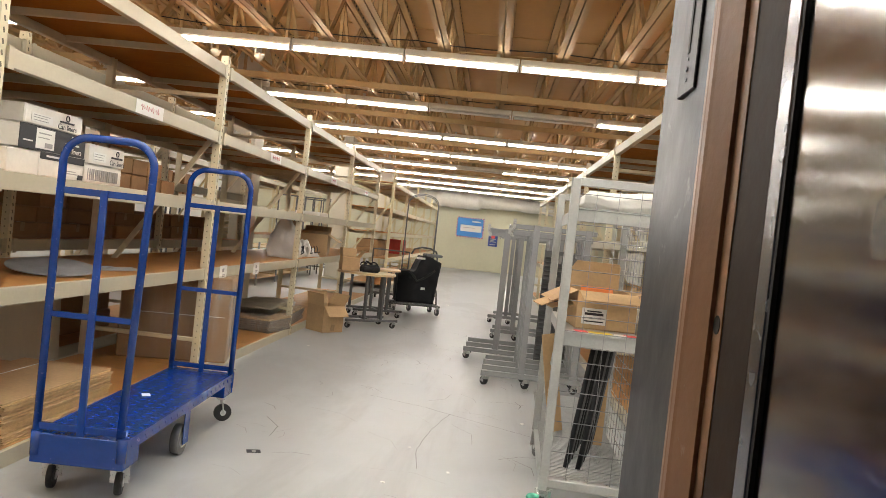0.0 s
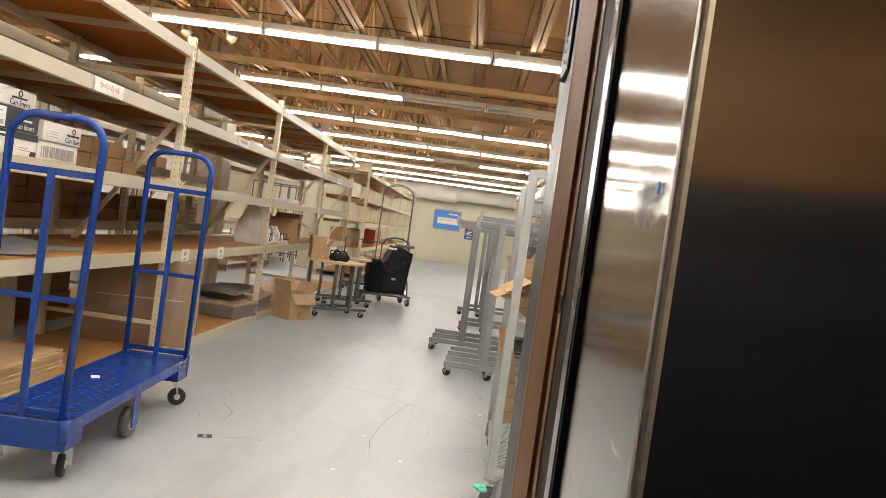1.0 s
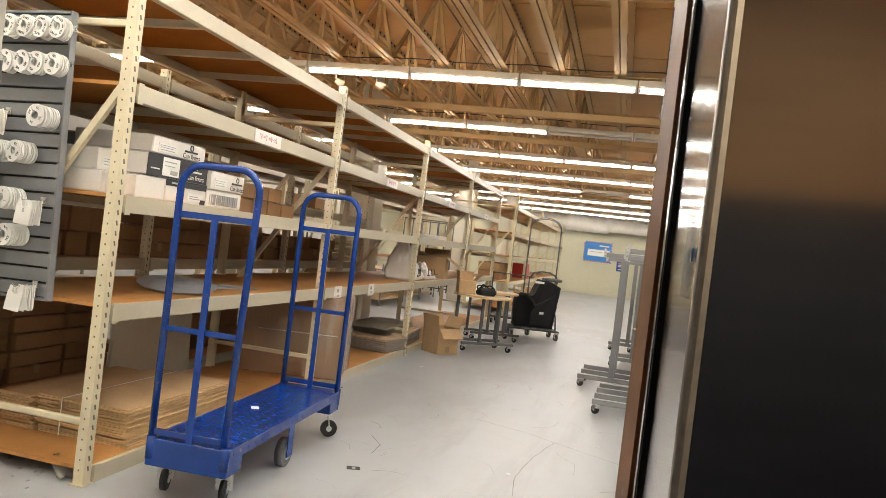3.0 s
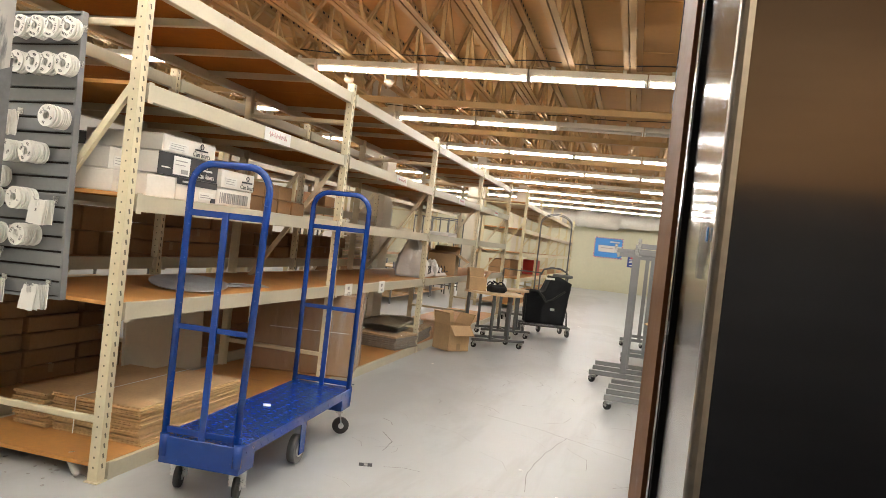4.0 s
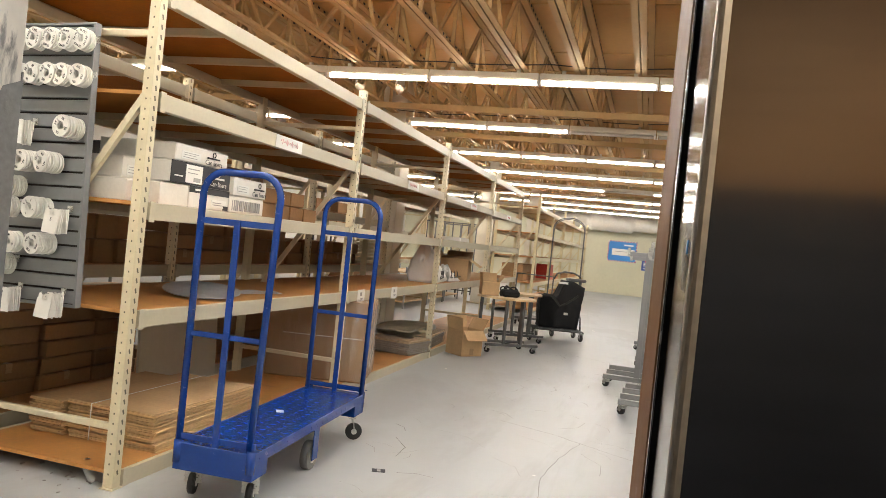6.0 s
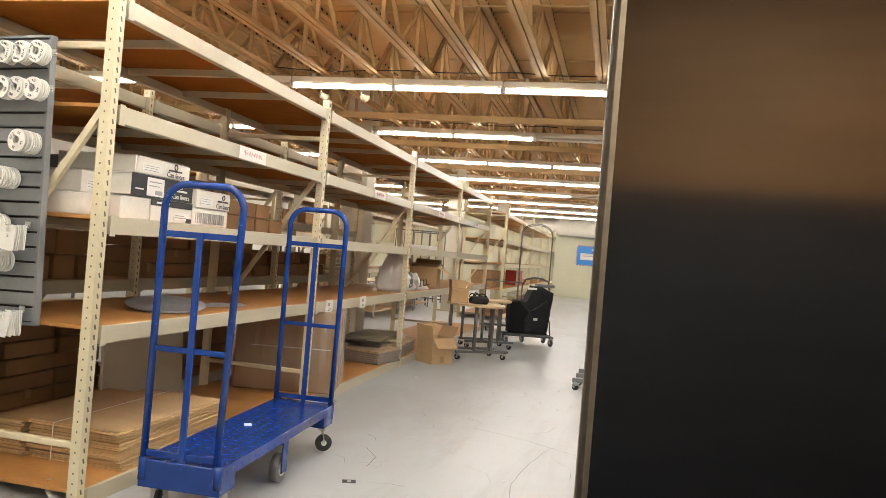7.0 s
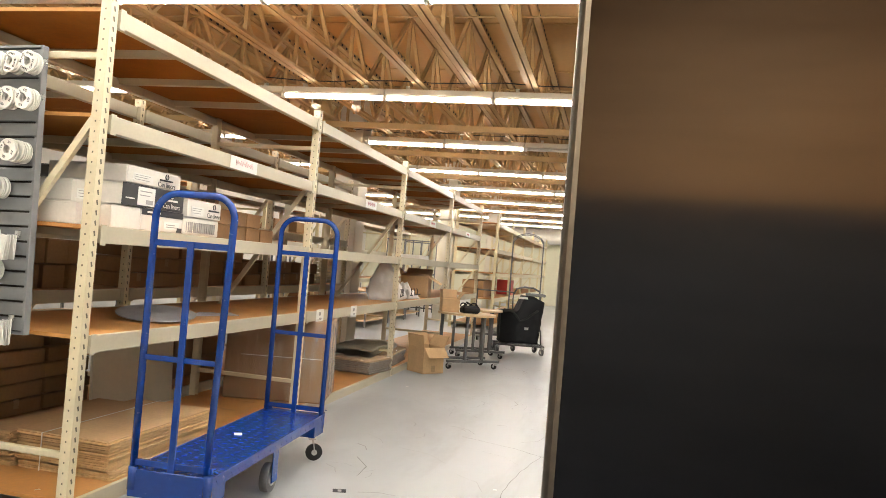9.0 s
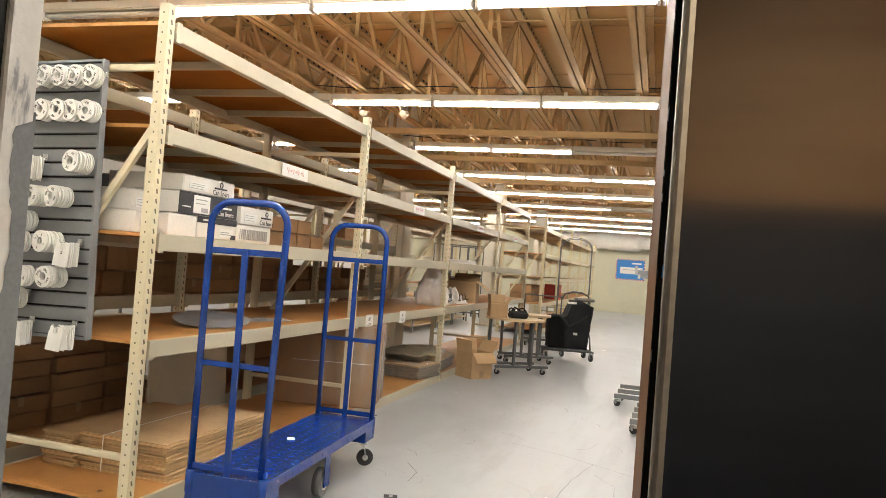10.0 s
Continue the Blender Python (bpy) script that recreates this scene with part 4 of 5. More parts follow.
for y, w in ((4.50, 0.37), (7.23, 0.35), (9.97, 0.36), (12.6, 0.34)):
    beam_sign(y, 1.955, w, 0.085, M_PINKINK, "white paper sign with red handwriting", None)
for y in (6.08, 6.96):
    beam_sign(y, 0.85, 0.17, 0.115, M_GREYINK, "small white shelf label with grey print", [(0.35, 0.6, 0.65, 0.03), (0.4, 0.75, 0.3, 0.008), (0.4, 0.7, 0.2, 0.008)])

# ---- slatwall with size rings on the end of the racking ----
sl = thing("slatwall_panel", pose(-2.755, 3.02, 2.312, 0, -1.65, 0) @ Matrix.Translation((2.778, -3.02, -2.335)), "grey slatwall panel fixed to the rack end", "slatwall")
SX0, SX1, SZ0, SZ1 = -3.46, -2.782, 0.900, 2.335
# near-black board puts the shade of the slat grooves into its colour
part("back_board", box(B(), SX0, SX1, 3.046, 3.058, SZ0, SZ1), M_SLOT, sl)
n = 19
pitch = (SZ1 - SZ0 - 0.03) / n
for k in range(n):
    z = SZ0 + 0.015 + k * pitch
    bm = B()
    box(bm, SX0, SX1 - 0.012, 3.026, 3.046, z + 0.005, z + pitch - 0.006, 0.002)
    part("slat", bm, M_SLAT, sl)
bm = B()
box(bm, SX1 - 0.012, SX1 + 0.004, 3.020, 3.060, SZ0, SZ1, 0.002)
box(bm, SX0, SX1 - 0.012, 3.020, 3.060, SZ1 - 0.014, SZ1, 0.002)
box(bm, SX0, SX1 - 0.012, 3.020, 3.060, SZ0, SZ0 + 0.014, 0.002)
part("edge_frame", bm, M_SLAT, sl)

bm = B()
R0, R1, TH, SEG = 0.020, 0.054, 0.0045, 28
vv = [[[bm.verts.new((r * math.cos(k * math.tau / SEG), y, r * math.sin(k * math.tau / SEG))) for k in range(SEG)] for r in (R0, R1)] for y in (0, TH)]
for k in range(SEG):
    j = (k + 1) % SEG
    bm.faces.new((vv[0][0][k], vv[0][0][j], vv[0][1][j], vv[0][1][k]))
    bm.faces.new((vv[1][0][k], vv[1][1][k], vv[1][1][j], vv[1][0][j]))
    bm.faces.new((vv[0][1][k], vv[0][1][j], vv[1][1][j], vv[1][1][k]))
    bm.faces.new((vv[0][0][k], vv[1][0][k], vv[1][0][j], vv[0][0][j]))
RING = mesh_of(bm, M_RING)
bm = B()
SEG = 40
hole = [(0.015 * math.cos(k * math.tau / SEG), 0.015 * math.sin(k * math.tau / SEG)) for k in range(SEG)]
rim = []
for k in range(SEG):  # an upright tag outline round the hole, wider and longer below
    c, d = math.cos(k * math.tau / SEG), math.sin(k * math.tau / SEG)
    q = 1 / max(abs(c) / 0.032, abs(d) / (0.022 if d > 0 else 0.098))
    rim.append((c * q * (1.0 if d > 0 else 1.12), d * q))
vv = [[[bm.verts.new((x, y, z)) for x, z in ring] for ring in (hole, rim)] for y in (0, 0.004)]
for k in range(SEG):
    j = (k + 1) % SEG
    bm.faces.new((vv[0][0][k], vv[0][0][j], vv[0][1][j], vv[0][1][k]))
    bm.faces.new((vv[1][0][k], vv[1][1][k], vv[1][1][j], vv[1][0][j]))
    bm.faces.new((vv[0][1][k], vv[0][1][j], vv[1][1][j], vv[1][1][k]))
    bm.faces.new((vv[0][0][k], vv[1][0][k], vv[1][0][j], vv[0][0][j]))
TAG = mesh_of(bm, M_RING)
WORDS = {}


def hook(x, z, n, word, tags=False, step=0.011):
    step = 0.021 if tags else step
    h = thing("slat_hook", pose(x, 3.02, z), "bent chrome wire slatwall hook", "hook", "slatwall hooks")
    bm = B()
    tube(bm, [(0, 0.006, 0.022), (0, -0.012, 0.018), (0, -0.13, 0.016), (0, -0.14, 0.03)], 0.003, 6)
    part("wire", bm, M_CHROME, h)
    part("plate", box(B(), -0.016, 0.016, -0.004, 0.0, 0.006, 0.04, 0.001), M_CHROME, h)
    for k in range(n):
        y = -0.118 + k * step
        ob = new("size_tag" if tags else "size_ring", TAG if tags else RING)
        tilt = random.uniform(-9, 9)
        if tags:
            ob.matrix_basis = pose(x + random.uniform(-0.004, 0.004), 3.02 + y, z - 0.004, random.uniform(-4, 4), tilt * 1.4, 16 - k * 9)
            tagged(ob, "white plastic rectangular size divider on a hook", "divider", "hanging size dividers")
        else:
            ob.matrix_basis = pose(x + random.uniform(-0.003, 0.003), 3.02 + y, z + random.uniform(-0.004, 0.0), random.uniform(-3, 3), tilt, -8 + random.uniform(-5, 5))
            tagged(ob, "white plastic size ring printed with dark letters", "ring", "size rings on hooks")
        if k == 0 and word:
            for ang in ((200, 20, 110, 290) if not tags else (0,)):
                r = 0.036 if not tags else 0.0
                mm = pose(0, 0, 0, 0, ang, 0) @ Matrix.Translation((0, -0.0008, r if not tags else -0.03)) @ pose(0, 0, 0, 90, 0, 0)
                writing(word, 0.017 if not tags else 0.022, M_INK, ob, mm, "lettering")


for z, xs, ws in ((2.205, (-3.165, -3.068, -2.968, -2.876, -2.782), ("6 MO", "3 MO", "12 MO", "18 MO", "24 MO")), (2.03, (-3.165, -3.06, -2.965, -2.885, -2.785), ("36", "38", "40S", "42S", "43S"))):
    for x, wd in zip(xs, ws):
        hook(x + 0.048, z - 0.006, 6, wd)
hook(-2.80, 1.772, 11, "3X")
hook(-3.07, 1.772, 5, "", True)
hook(-2.90, 1.592, 10, "42L")
hook(-3.03, 1.59, 9, "42L")
hook(-3.10, 1.46, 9, "")
hook(-2.94, 1.362, 11, "L")
hook(-3.10, 1.355, 7, "42")
hook(-2.80, 1.345, 5, "S", True)
hook(-2.90, 1.187, 11, "XXL")
hook(-3.05, 1.18, 6, "40")
hook(-3.10, 1.066, 7, "6X")
hook(-3.06, 0.93, 6, "", True)
hook(-2.79, 0.93, 6, "", True)


# ---- tables with casters ----
def half_table(m, label):
    t = thing("half_round_table", m, label, "table", "nested half-round tables")
    bm = B()
    ring = [(-0.40, 0.0)] + [(-0.40 * math.cos(a), -0.46 * math.sin(a)) for a in [k * math.pi / 20 for k in range(1, 20)]] + [(0.40, 0.0), (0.40, 0.10), (-0.40, 0.10)]
    lo = [bm.verts.new((x, y, 0.722)) for x, y in ring]
    hi = [bm.verts.new((x, y, 0.75)) for x, y in ring]
    bm.faces.new(lo[::-1])
    bm.faces.new(hi)
    for k in range(len(ring)):
        j = (k + 1) % len(ring)
        bm.faces.new((lo[k], lo[j], hi[j], hi[k]))
    part("tabletop", bm, M_MAPLE, t, "pale maple half-round top")
    for x, y in ((-0.34, 0.06), (-0.13, -0.30), (0.13, -0.30), (0.30, 0.06)):
        part("leg", box(B(), x - 0.016, x + 0.016, y - 0.024, y + 0.024, 0.11, 0.722, 0.003), M_DARKSTEEL, t)
    for y, w in ((-0.30, 0.40), (0.06, 0.38)):
        part("foot_bar", box(B(), -w, w, y - 0.018, y + 0.018, 0.09, 0.125, 0.003), M_DARKSTEEL, t)
        for x in (-w + 0.05, w - 0.05):
            caster(t, x, y, 0.04, 0.03, 0.092, M_RUBBER, 30)
    part("stretcher", box(B(), -0.02, 0.02, -0.30, 0.06, 0.092, 0.12, 0.002), M_DARKSTEEL, t)
    return t


half_table(pose(-1.86, 10.10, 0, 0, 0, 38), "half-round maple table on grey caster legs")
half_table(pose(-1.95, 11.42, 0, 0, 0, 30), "half-round maple table nested behind another")
open_carton(pose(-2.09, 9.98, 0.751, 0, 0, 22), 0.24, 0.25, 0.19, (-55, -85, -75, 99), "small open brown carton on a table")
t = thing("cable_bundle", pose(-1.80, 10.02, 0.751, 0, 0, 30), "bundle of black cables in clear bag on a table", "cables")
part("core", box(B(), -0.13, 0.13, -0.08, 0.08, 0.0, 0.10, 0.03), M_FABRIC, t)
for k in range(9):
    r = 0.03 + 0.03 * ((k * 7) % 4) / 4
    cx, cy, cz = -0.1 + 0.025 * k, 0.03 * math.sin(k * 2), 0.075 + 0.03 * math.cos(k * 3)
    part("cable", tube(B(), [(cx + r * math.cos(a + k), cy + 0.012 * a, cz + r * math.sin(a + k)) for a in [j * 0.5 for j in range(13)]], 0.009, 6), M_FABRIC, t)

# ---- black folding trolley with fabric tub ----
t = thing("fabric_trolley", pose(-1.40, 12.42, 0, 0, 0, 18), "black fabric trolley on a wheeled tube frame", "trolley")
bm = B()
bmesh.ops.create_cube(bm, size=1)
bmesh.ops.subdivide_edges(bm, edges=bm.edges[:], cuts=14, use_grid_fill=True)
for v in bm.verts:
    k = v.co.z + 0.5
    w = 0.64 + 0.06 * k
    n1, n2 = noise.noise(v.co * 4), noise.noise(v.co * 11 + Vector((3, 1, 7)))
    low = min(max((0.02 - v.co.x) / 0.14, 0), 1)
    v.co = Vector((v.co.x * w + 0.03 * k + 0.02 * n1, v.co.y * (0.36 + 0.1 * k) + 0.03 * n1 + 0.022 * n2, 0.19 + k * (0.79 - 0.27 * low - 0.35 * max(v.co.x - 0.25, 0)) + 0.025 * k * n1))
for f in bm.faces:
    f.smooth = True
part("tub", bm, M_FABRIC, t, "black fabric tub")
bm = B()
tube(bm, [(-0.36, -0.22, 0.26), (-0.37, -0.26, 0.68), (-0.30, -0.27, 0.74), (-0.18, -0.27, 0.73), (-0.08, -0.26, 0.64), (-0.02, -0.26, 0.56), (0.1, -0.26, 0.62), (0.28, -0.25, 0.76)], 0.018, 8)
part("front_rail", bm, M_RUBBER, t)
bm = B()
bmesh.ops.create_grid(bm, x_segments=8, y_segments=8, size=0.5)
for v in bm.verts:
    x, z = v.co.x, v.co.y + 0.5
    v.co = Vector((-0.21 + 0.28 * x, -0.245 + 0.03 * math.sin(x * 3), 0.24 + 0.46 * z))
bmesh.ops.solidify(bm, geom=bm.faces[:], thickness=0.01)
part("pocket", bm, M_FABRIC, t)
bm = B()
tube(bm, [(-0.12, -0.06, 1.0), (-0.08, -0.08, 1.09), (0.05, -0.08, 1.13), (0.22, 0.0, 1.12), (0.34, 0.05, 1.07), (0.37, 0.05, 0.95)], 0.016, 8)
tube(bm, [(0.37, 0.05, 0.98), (0.33, 0.05, 0.6), (0.40, 0.0, 0.38), (0.42, 0.0, 0.16)], 0.014, 8)
part("push_handle", bm, M_DARKSTEEL, t)
bm = B()
box(bm, 0.12, 0.42, -0.12, 0.14, 0.98, 1.03, 0.015)
part("tray", bm, M_GREYPLASTIC, t, "grey plastic tray")
part("label_patch", box(B(), -0.06, 0.09, -0.235, -0.229, 0.93, 0.965), M_PAPER, t)
part("label_patch", box(B(), 0.07, 0.14, -0.215, -0.208, 0.42, 0.46), M_PAPER, t)
bm = B()
tube(bm, [(-0.40, -0.24, 0.155), (0.42, -0.24, 0.155), (0.42, 0.24, 0.155), (-0.40, 0.24, 0.155), (-0.40, -0.24, 0.155)], 0.014, 8)
for y in (-0.1, 0.1):
    tube(bm, [(-0.40, y, 0.155), (0.42, y, 0.155)], 0.009, 6)
part("base_frame", bm, M_DARKSTEEL, t)
for x, y in ((-0.36, -0.22), (0.40, -0.22), (0.0, 0.22), (-0.34, 0.24), (0.38, 0.24)):
    caster(t, x, y, 0.06, 0.032, 0.15, M_GREYWHEEL, 20)

# ---- tall arched frame and low rail farther on ----
t = thing("arched_rack", pose(-1.79, 16.6, 0, 0, 0, 6), "tall grey tube rack with arched top", "rack")
AW = 0.35
for y in (0.0, 0.6):
    pts = [(-AW, y, 0.1), (-AW, y, 2.02)] + [(-AW * math.cos(a), y, 2.02 + 0.24 * math.sin(a)) for a in [k * math.pi / 14 for k in range(1, 14)]] + [(AW, y, 2.02), (AW, y, 0.1)]
    part("hoop", tube(B(), pts, 0.011, 8), M_DARKSTEEL, t)
for z in (0.12, 1.15, 2.02):
    for x in (-AW, AW):
        part("rail", tube(B(), [(x, 0, z), (x, 0.6, z)], 0.01, 6), M_DARKSTEEL, t)
for x in (-AW, AW):
    for y in (0, 0.6):
        caster(t, x, y, 0.045, 0.03, 0.11)
t = thing("low_rail_cart", pose(-2.05, 13.9, 0), "low dark grey tube cart with a rail", "cart")
bm = B()
tube(bm, [(-0.35, 0, 0.08), (-0.35, 0, 0.98), (0.35, 0, 0.98), (0.35, 0, 0.08)], 0.018, 8)
part("hoop", bm, M_DARKSTEEL, t)
part("platform", box(B(), -0.36, 0.36, -0.02, 0.55, 0.12, 0.16, 0.004), M_DARKSTEEL, t)
for x in (-0.3, 0.3):
    for y in (0.05, 0.48):
        caster(t, x, y, 0.05, 0.03, 0.12)


# ---- wooden floor shelves, grids and clutter past the racks ----
def low_shelf(x, y, w, d, label):
    t = thing("low_shelf", pose(x, y, 0), label, "shelf", "low wooden shelves")
    for z in (0.12, 0.42, 0.72):
        part("board", box(B(), -w / 2, w / 2, -d / 2, d / 2, z, z + 0.03, 0.003), M_MAPLE, t)
    for a in (-1, 1):
        for b in (-1, 1):
            part("post", box(B(), a * w / 2 - 0.015, a * w / 2 + 0.015, b * d / 2 - 0.015, b * d / 2 + 0.015, 0.0, 0.85), M_GREYSTEEL, t)


for x, y in ((-5.0, 14.6), (-5.0, 16.2), (-5.05, 17.8)):
    low_shelf(x, y, 0.7, 1.3, "low wooden shelf unit with grey posts")
low_shelf(-6.3, 7.2, 0.8, 1.6, "low wooden shelf unit with packed goods")
low_shelf(-6.3, 5.4, 0.8, 1.6, "low wooden shelf unit with packed goods")
for k, (y, w, h, mm, lab) in enumerate(((4.8, 0.34, 0.22, M_LEMON, "yellow carton on a low shelf"), (5.3, 0.40, 0.16, M_WHITEBOX, "white carton on a low shelf"), (5.8, 0.22, 0.14, M_REDPAINT, "red plastic crate on a low shelf"), (6.6, 0.42, 0.20, M_WHITEBOX, "white carton on a low shelf"), (7.1, 0.30, 0.24, M_LEMON, "yellow carton on a low shelf"), (7.6, 0.30, 0.12, M_REDPAINT, "red plastic crate on a low shelf"))):
    carton(-6.45, -6.1, y, y + w, 0.751, 0.751 + h, mm, lab, "goods on the low shelves", False)
for k in range(3):
    t = thing("spray_bottle", pose(-6.05, 6.55 + 0.1 * k, 0.751), "white bottle with red cap on a low shelf", "bottle", "bottles on the low shelves")
    part("body", cyl(B(), (0, 0, 0), (0, 0, 0.2), 0.035, 12), M_PAPER, t)
    part("cap", cyl(B(), (0, 0, 0.2), (0, 0, 0.27), 0.02, 10), M_REDPAINT, t)
for k, (x, y, turn) in enumerate(((-4.40, 18.9, 90), (-4.34, 20.3, 84), (-7.4, 15.0, 0), (-7.5, 19.0, 0))):
    t = thing("grid_rack", pose(x, y, 0, 0, 0, turn), "dark steel bar display rack", "display rack", "bar display racks")
    for j in range(7):
        part("upright", box(B(), -0.02, 0.02, j * 0.24 - 0.012, j * 0.24 + 0.012, 0.0, 2.0), M_DARKSTEEL, t)
    for z in (0.2, 1.1, 1.98):
        part("rail", box(B(), -0.02, 0.02, 0, 1.46, z - 0.015, z + 0.015), M_DARKSTEEL, t)
t = thing("slatted_board", pose(-3.80, 9.5, 1.004), "small orange pine slatted board on a rack", "board")
for k in range(9):
    part("slat", box(B(), -0.02, 0.02, -0.3, 0.3, 0.003 + k * 0.05, 0.043 + k * 0.05, 0.004), M_YELLOW, t)

# ---- grey rolling racks across the aisle ----
def rolling_rack(x, y, w, xp, h, turn, label):
    t = thing("rolling_rack", pose(x, y, 0, 0, 0, turn), label, "rolling rack", "grey rolling racks")
    part("base_bar", box(B(), 0, w, -0.022, 0.022, 0.09, 0.14, 0.003), M_GREYSTEEL, t)
    for px in (xp, w - 0.08):
        part("post", box(B(), px - 0.03, px + 0.03, -0.018, 0.018, 0.14, h, 0.003), M_GREYSTEEL, t)
    part("arm", box(B(), xp - 0.2, w, -0.014, 0.014, h - 0.05, h - 0.005, 0.003), M_GREYSTEEL, t)
    part("arm_tip", box(B(), xp - 0.23, xp - 0.2, -0.018, 0.018, h - 0.06, h + 0.04, 0.003), M_CHROME, t)
    for px in (0.05, xp + 0.06, w - 0.05):
        caster(t, px, 0.0, 0.042, 0.035, 0.092, M_RUBBER, 40)


lab = "grey steel rolling rack with T base"
for k, (x, y, xp, h) in enumerate(((-0.14, 6.92, 0.38, 1.56), (-0.13, 7.25, 0.36, 1.5), (-0.12, 7.58, 0.34, 1.52), (-0.10, 7.88, 0.36, 1.5), (-0.36, 8.32, 0.36, 1.52), (-0.34, 8.72, 0.36, 1.48), (-0.33, 9.12, 0.36, 1.5), (-0.05, 10.3, 0.3, 1.5), (-0.02, 10.8, 0.3, 1.5), (-0.1, 12.3, 0.3, 1.48), (0.0, 13.0, 0.3, 1.48))):
    rolling_rack(x, y, 0.95, xp, h, random.uniform(-2, 4), lab)
# louvred bin panel standing among the racks
t = thing("louvre_panel", pose(0.42, 8.0, -0.149), "dark louvred steel panel among rolling racks", "panel")
part("sheet", box(B(), 0, 0.5, 0.02, 0.04, 0.15, 1.48), M_DARKSTEEL, t)
for k in range(26):
    part("louvre", bar(B(), (0.01, 0.0, 0.2 + k * 0.048), (0.49, 0.0, 0.2 + k * 0.048), 0.035, 0.006, side=(0, 0.6, 0.8)), M_DARKSTEEL, t)

# ---- wire cage cart beside the lift ----
cg = thing("cage_cart", pose(0.205, 3.60, 0, 0, 0, -2), "grey wire-mesh cage cart loaded with cartons", "cage cart")
CWX, CDY, CHZ = 0.43, 1.18, 1.72
for x in (0.0, CWX):
    for y in (0.0, CDY):
        part("post", box(B(), x - 0.023, x + 0.023, y - 0.016, y + 0.016, 0.17, CHZ, 0.004), M_CAGE, cg)
for y in (0.0, CDY):
    for z in (0.21, CHZ - 0.016):
        part("rail", box(B(), 0.016, CWX - 0.016, y - 0.014, y + 0.014, z - 0.021, z + 0.021, 0.003), M_CAGE, cg)
for x in (0.0, CWX):
    part("rail", box(B(), x - 0.014, x + 0.014, 0.016, CDY - 0.016, 0.15, 0.18, 0.003), M_CAGE, cg)
for k in range(1, 4):
    part("mesh_wire", cyl(B(), (CWX * k / 4, 0.0, 0.22), (CWX * k / 4, 0.0, CHZ - 0.03), 0.0014, 6), M_GREYSTEEL, cg)
for k in range(1, 20):
    part("mesh_wire", cyl(B(), (0.01, -0.004, 0.22 + k * 0.075), (CWX - 0.01, -0.004, 0.22 + k * 0.075), 0.0021, 6), M_GREYSTEEL, cg)
for k in range(1, 12):
    part("mesh_wire", cyl(B(), (CWX, CDY * k / 12, 0.22), (CWX, CDY * k / 12, CHZ - 0.03), 0.0014, 6), M_GREYSTEEL, cg)
for k in range(1, 20):
    part("mesh_wire", cyl(B(), (CWX + 0.004, 0.01, 0.22 + k * 0.075), (CWX + 0.004, CDY - 0.01, 0.22 + k * 0.075), 0.0026, 6), M_CHROME, cg)
for z in (0.945, 1.56):
    bm = B()
    box(bm, 0.016, CWX - 0.016, 0.016, CDY - 0.016, z, z + 0.012, 0.002)
    box(bm, 0.016, CWX - 0.016, 0.016, 0.022, z - 0.05, z + 0.02, 0.002)
    box(bm, 0.016, 0.022, 0.016, CDY - 0.016, z - 0.05, z + 0.02, 0.002)
    part("shelf", bm, M_CAGE, cg, "grey sheet steel shelf")
for k in range(84):
    part("base_wire", cyl(B(), (0.0, 0.03 + k * 0.0248, 0.235), (CWX, 0.03 + k * 0.0248, 0.235), 0.003, 6), M_CAGE, cg)
for k in range(5):
    part("base_rod", cyl(B(), (0.02 + k * 0.0975, 0.0, 0.229), (0.02 + k * 0.0975, CDY, 0.229), 0.0035, 6), M_CHROME, cg)
part("brace", bar(B(), (0.0, 0.02, 0.97), (0.0, 0.30, 0.75), 0.02, 0.02), M_CAGE, cg)
for x, y, a in ((0.01, 0.03, 150), (CWX - 0.02, 0.03, 30), (0.02, CDY - 0.02, 10), (CWX - 0.02, CDY - 0.02, 0)):
    caster(cg, x, y, 0.066, 0.035, 0.17, M_GREYWHEEL, a)
bm = B()
bmesh.ops.create_icosphere(bm, subdivisions=3, radius=0.035)
for v in bm.verts:
    v.co *= 1 + 0.5 * noise.noise(v.co * 40)
    v.co.z *= 0.5
single("teal_rag", bm, M_TEAL, pose(0.165, 3.55, 0.145), "small teal rag caught on the cage caster", "rag")
# its load
open_carton(pose(0.455, 4.12, 0.958, 0, 0, 4), 0.32, 0.44, 0.20, (-10, 28, -82, 15), "open brown carton in the cage cart")
carton(0.31, 0.61, 4.42, 4.74, 0.958, 1.30, label="closed brown carton at the back of the cage", tape=True)
bm = B()
box(bm, -0.03, 0.15, -0.002, 0.002, -0.02, 0.13)
single("orange_sheet", bm, M_ORANGE, pose(0.38, 4.02, 1.075, -40, 0, 4), "orange printed sheet in a carton", "sheet")
single("white_sheet", box(B(), 0, 0.14, -0.002, 0.002, 0, 0.09), M_PAPER, pose(0.45, 4.0, 1.09, -50, 8, 4), "white sheet in a carton", "sheet")
t = thing("shipping_label", pose(0.34, 3.892, 0.985, 0, 0, 4), "white shipping label with black print", "label")
part("sheet", box(B(), 0, 0.13, -0.003, -0.001, 0, 0.085), M_PAPER, t)
for k, (u, v) in enumerate(((0.1, 0.9), (0.05, 0.95), (0.12, 0.88), (0.2, 0.8))):
    part("bar", box(B(), u * 0.13, v * 0.13, -0.0045, -0.003, 0.012 + k * 0.018, 0.012 + k * 0.018 + (0.013 if k == 2 else 0.007)), M_INK, t)
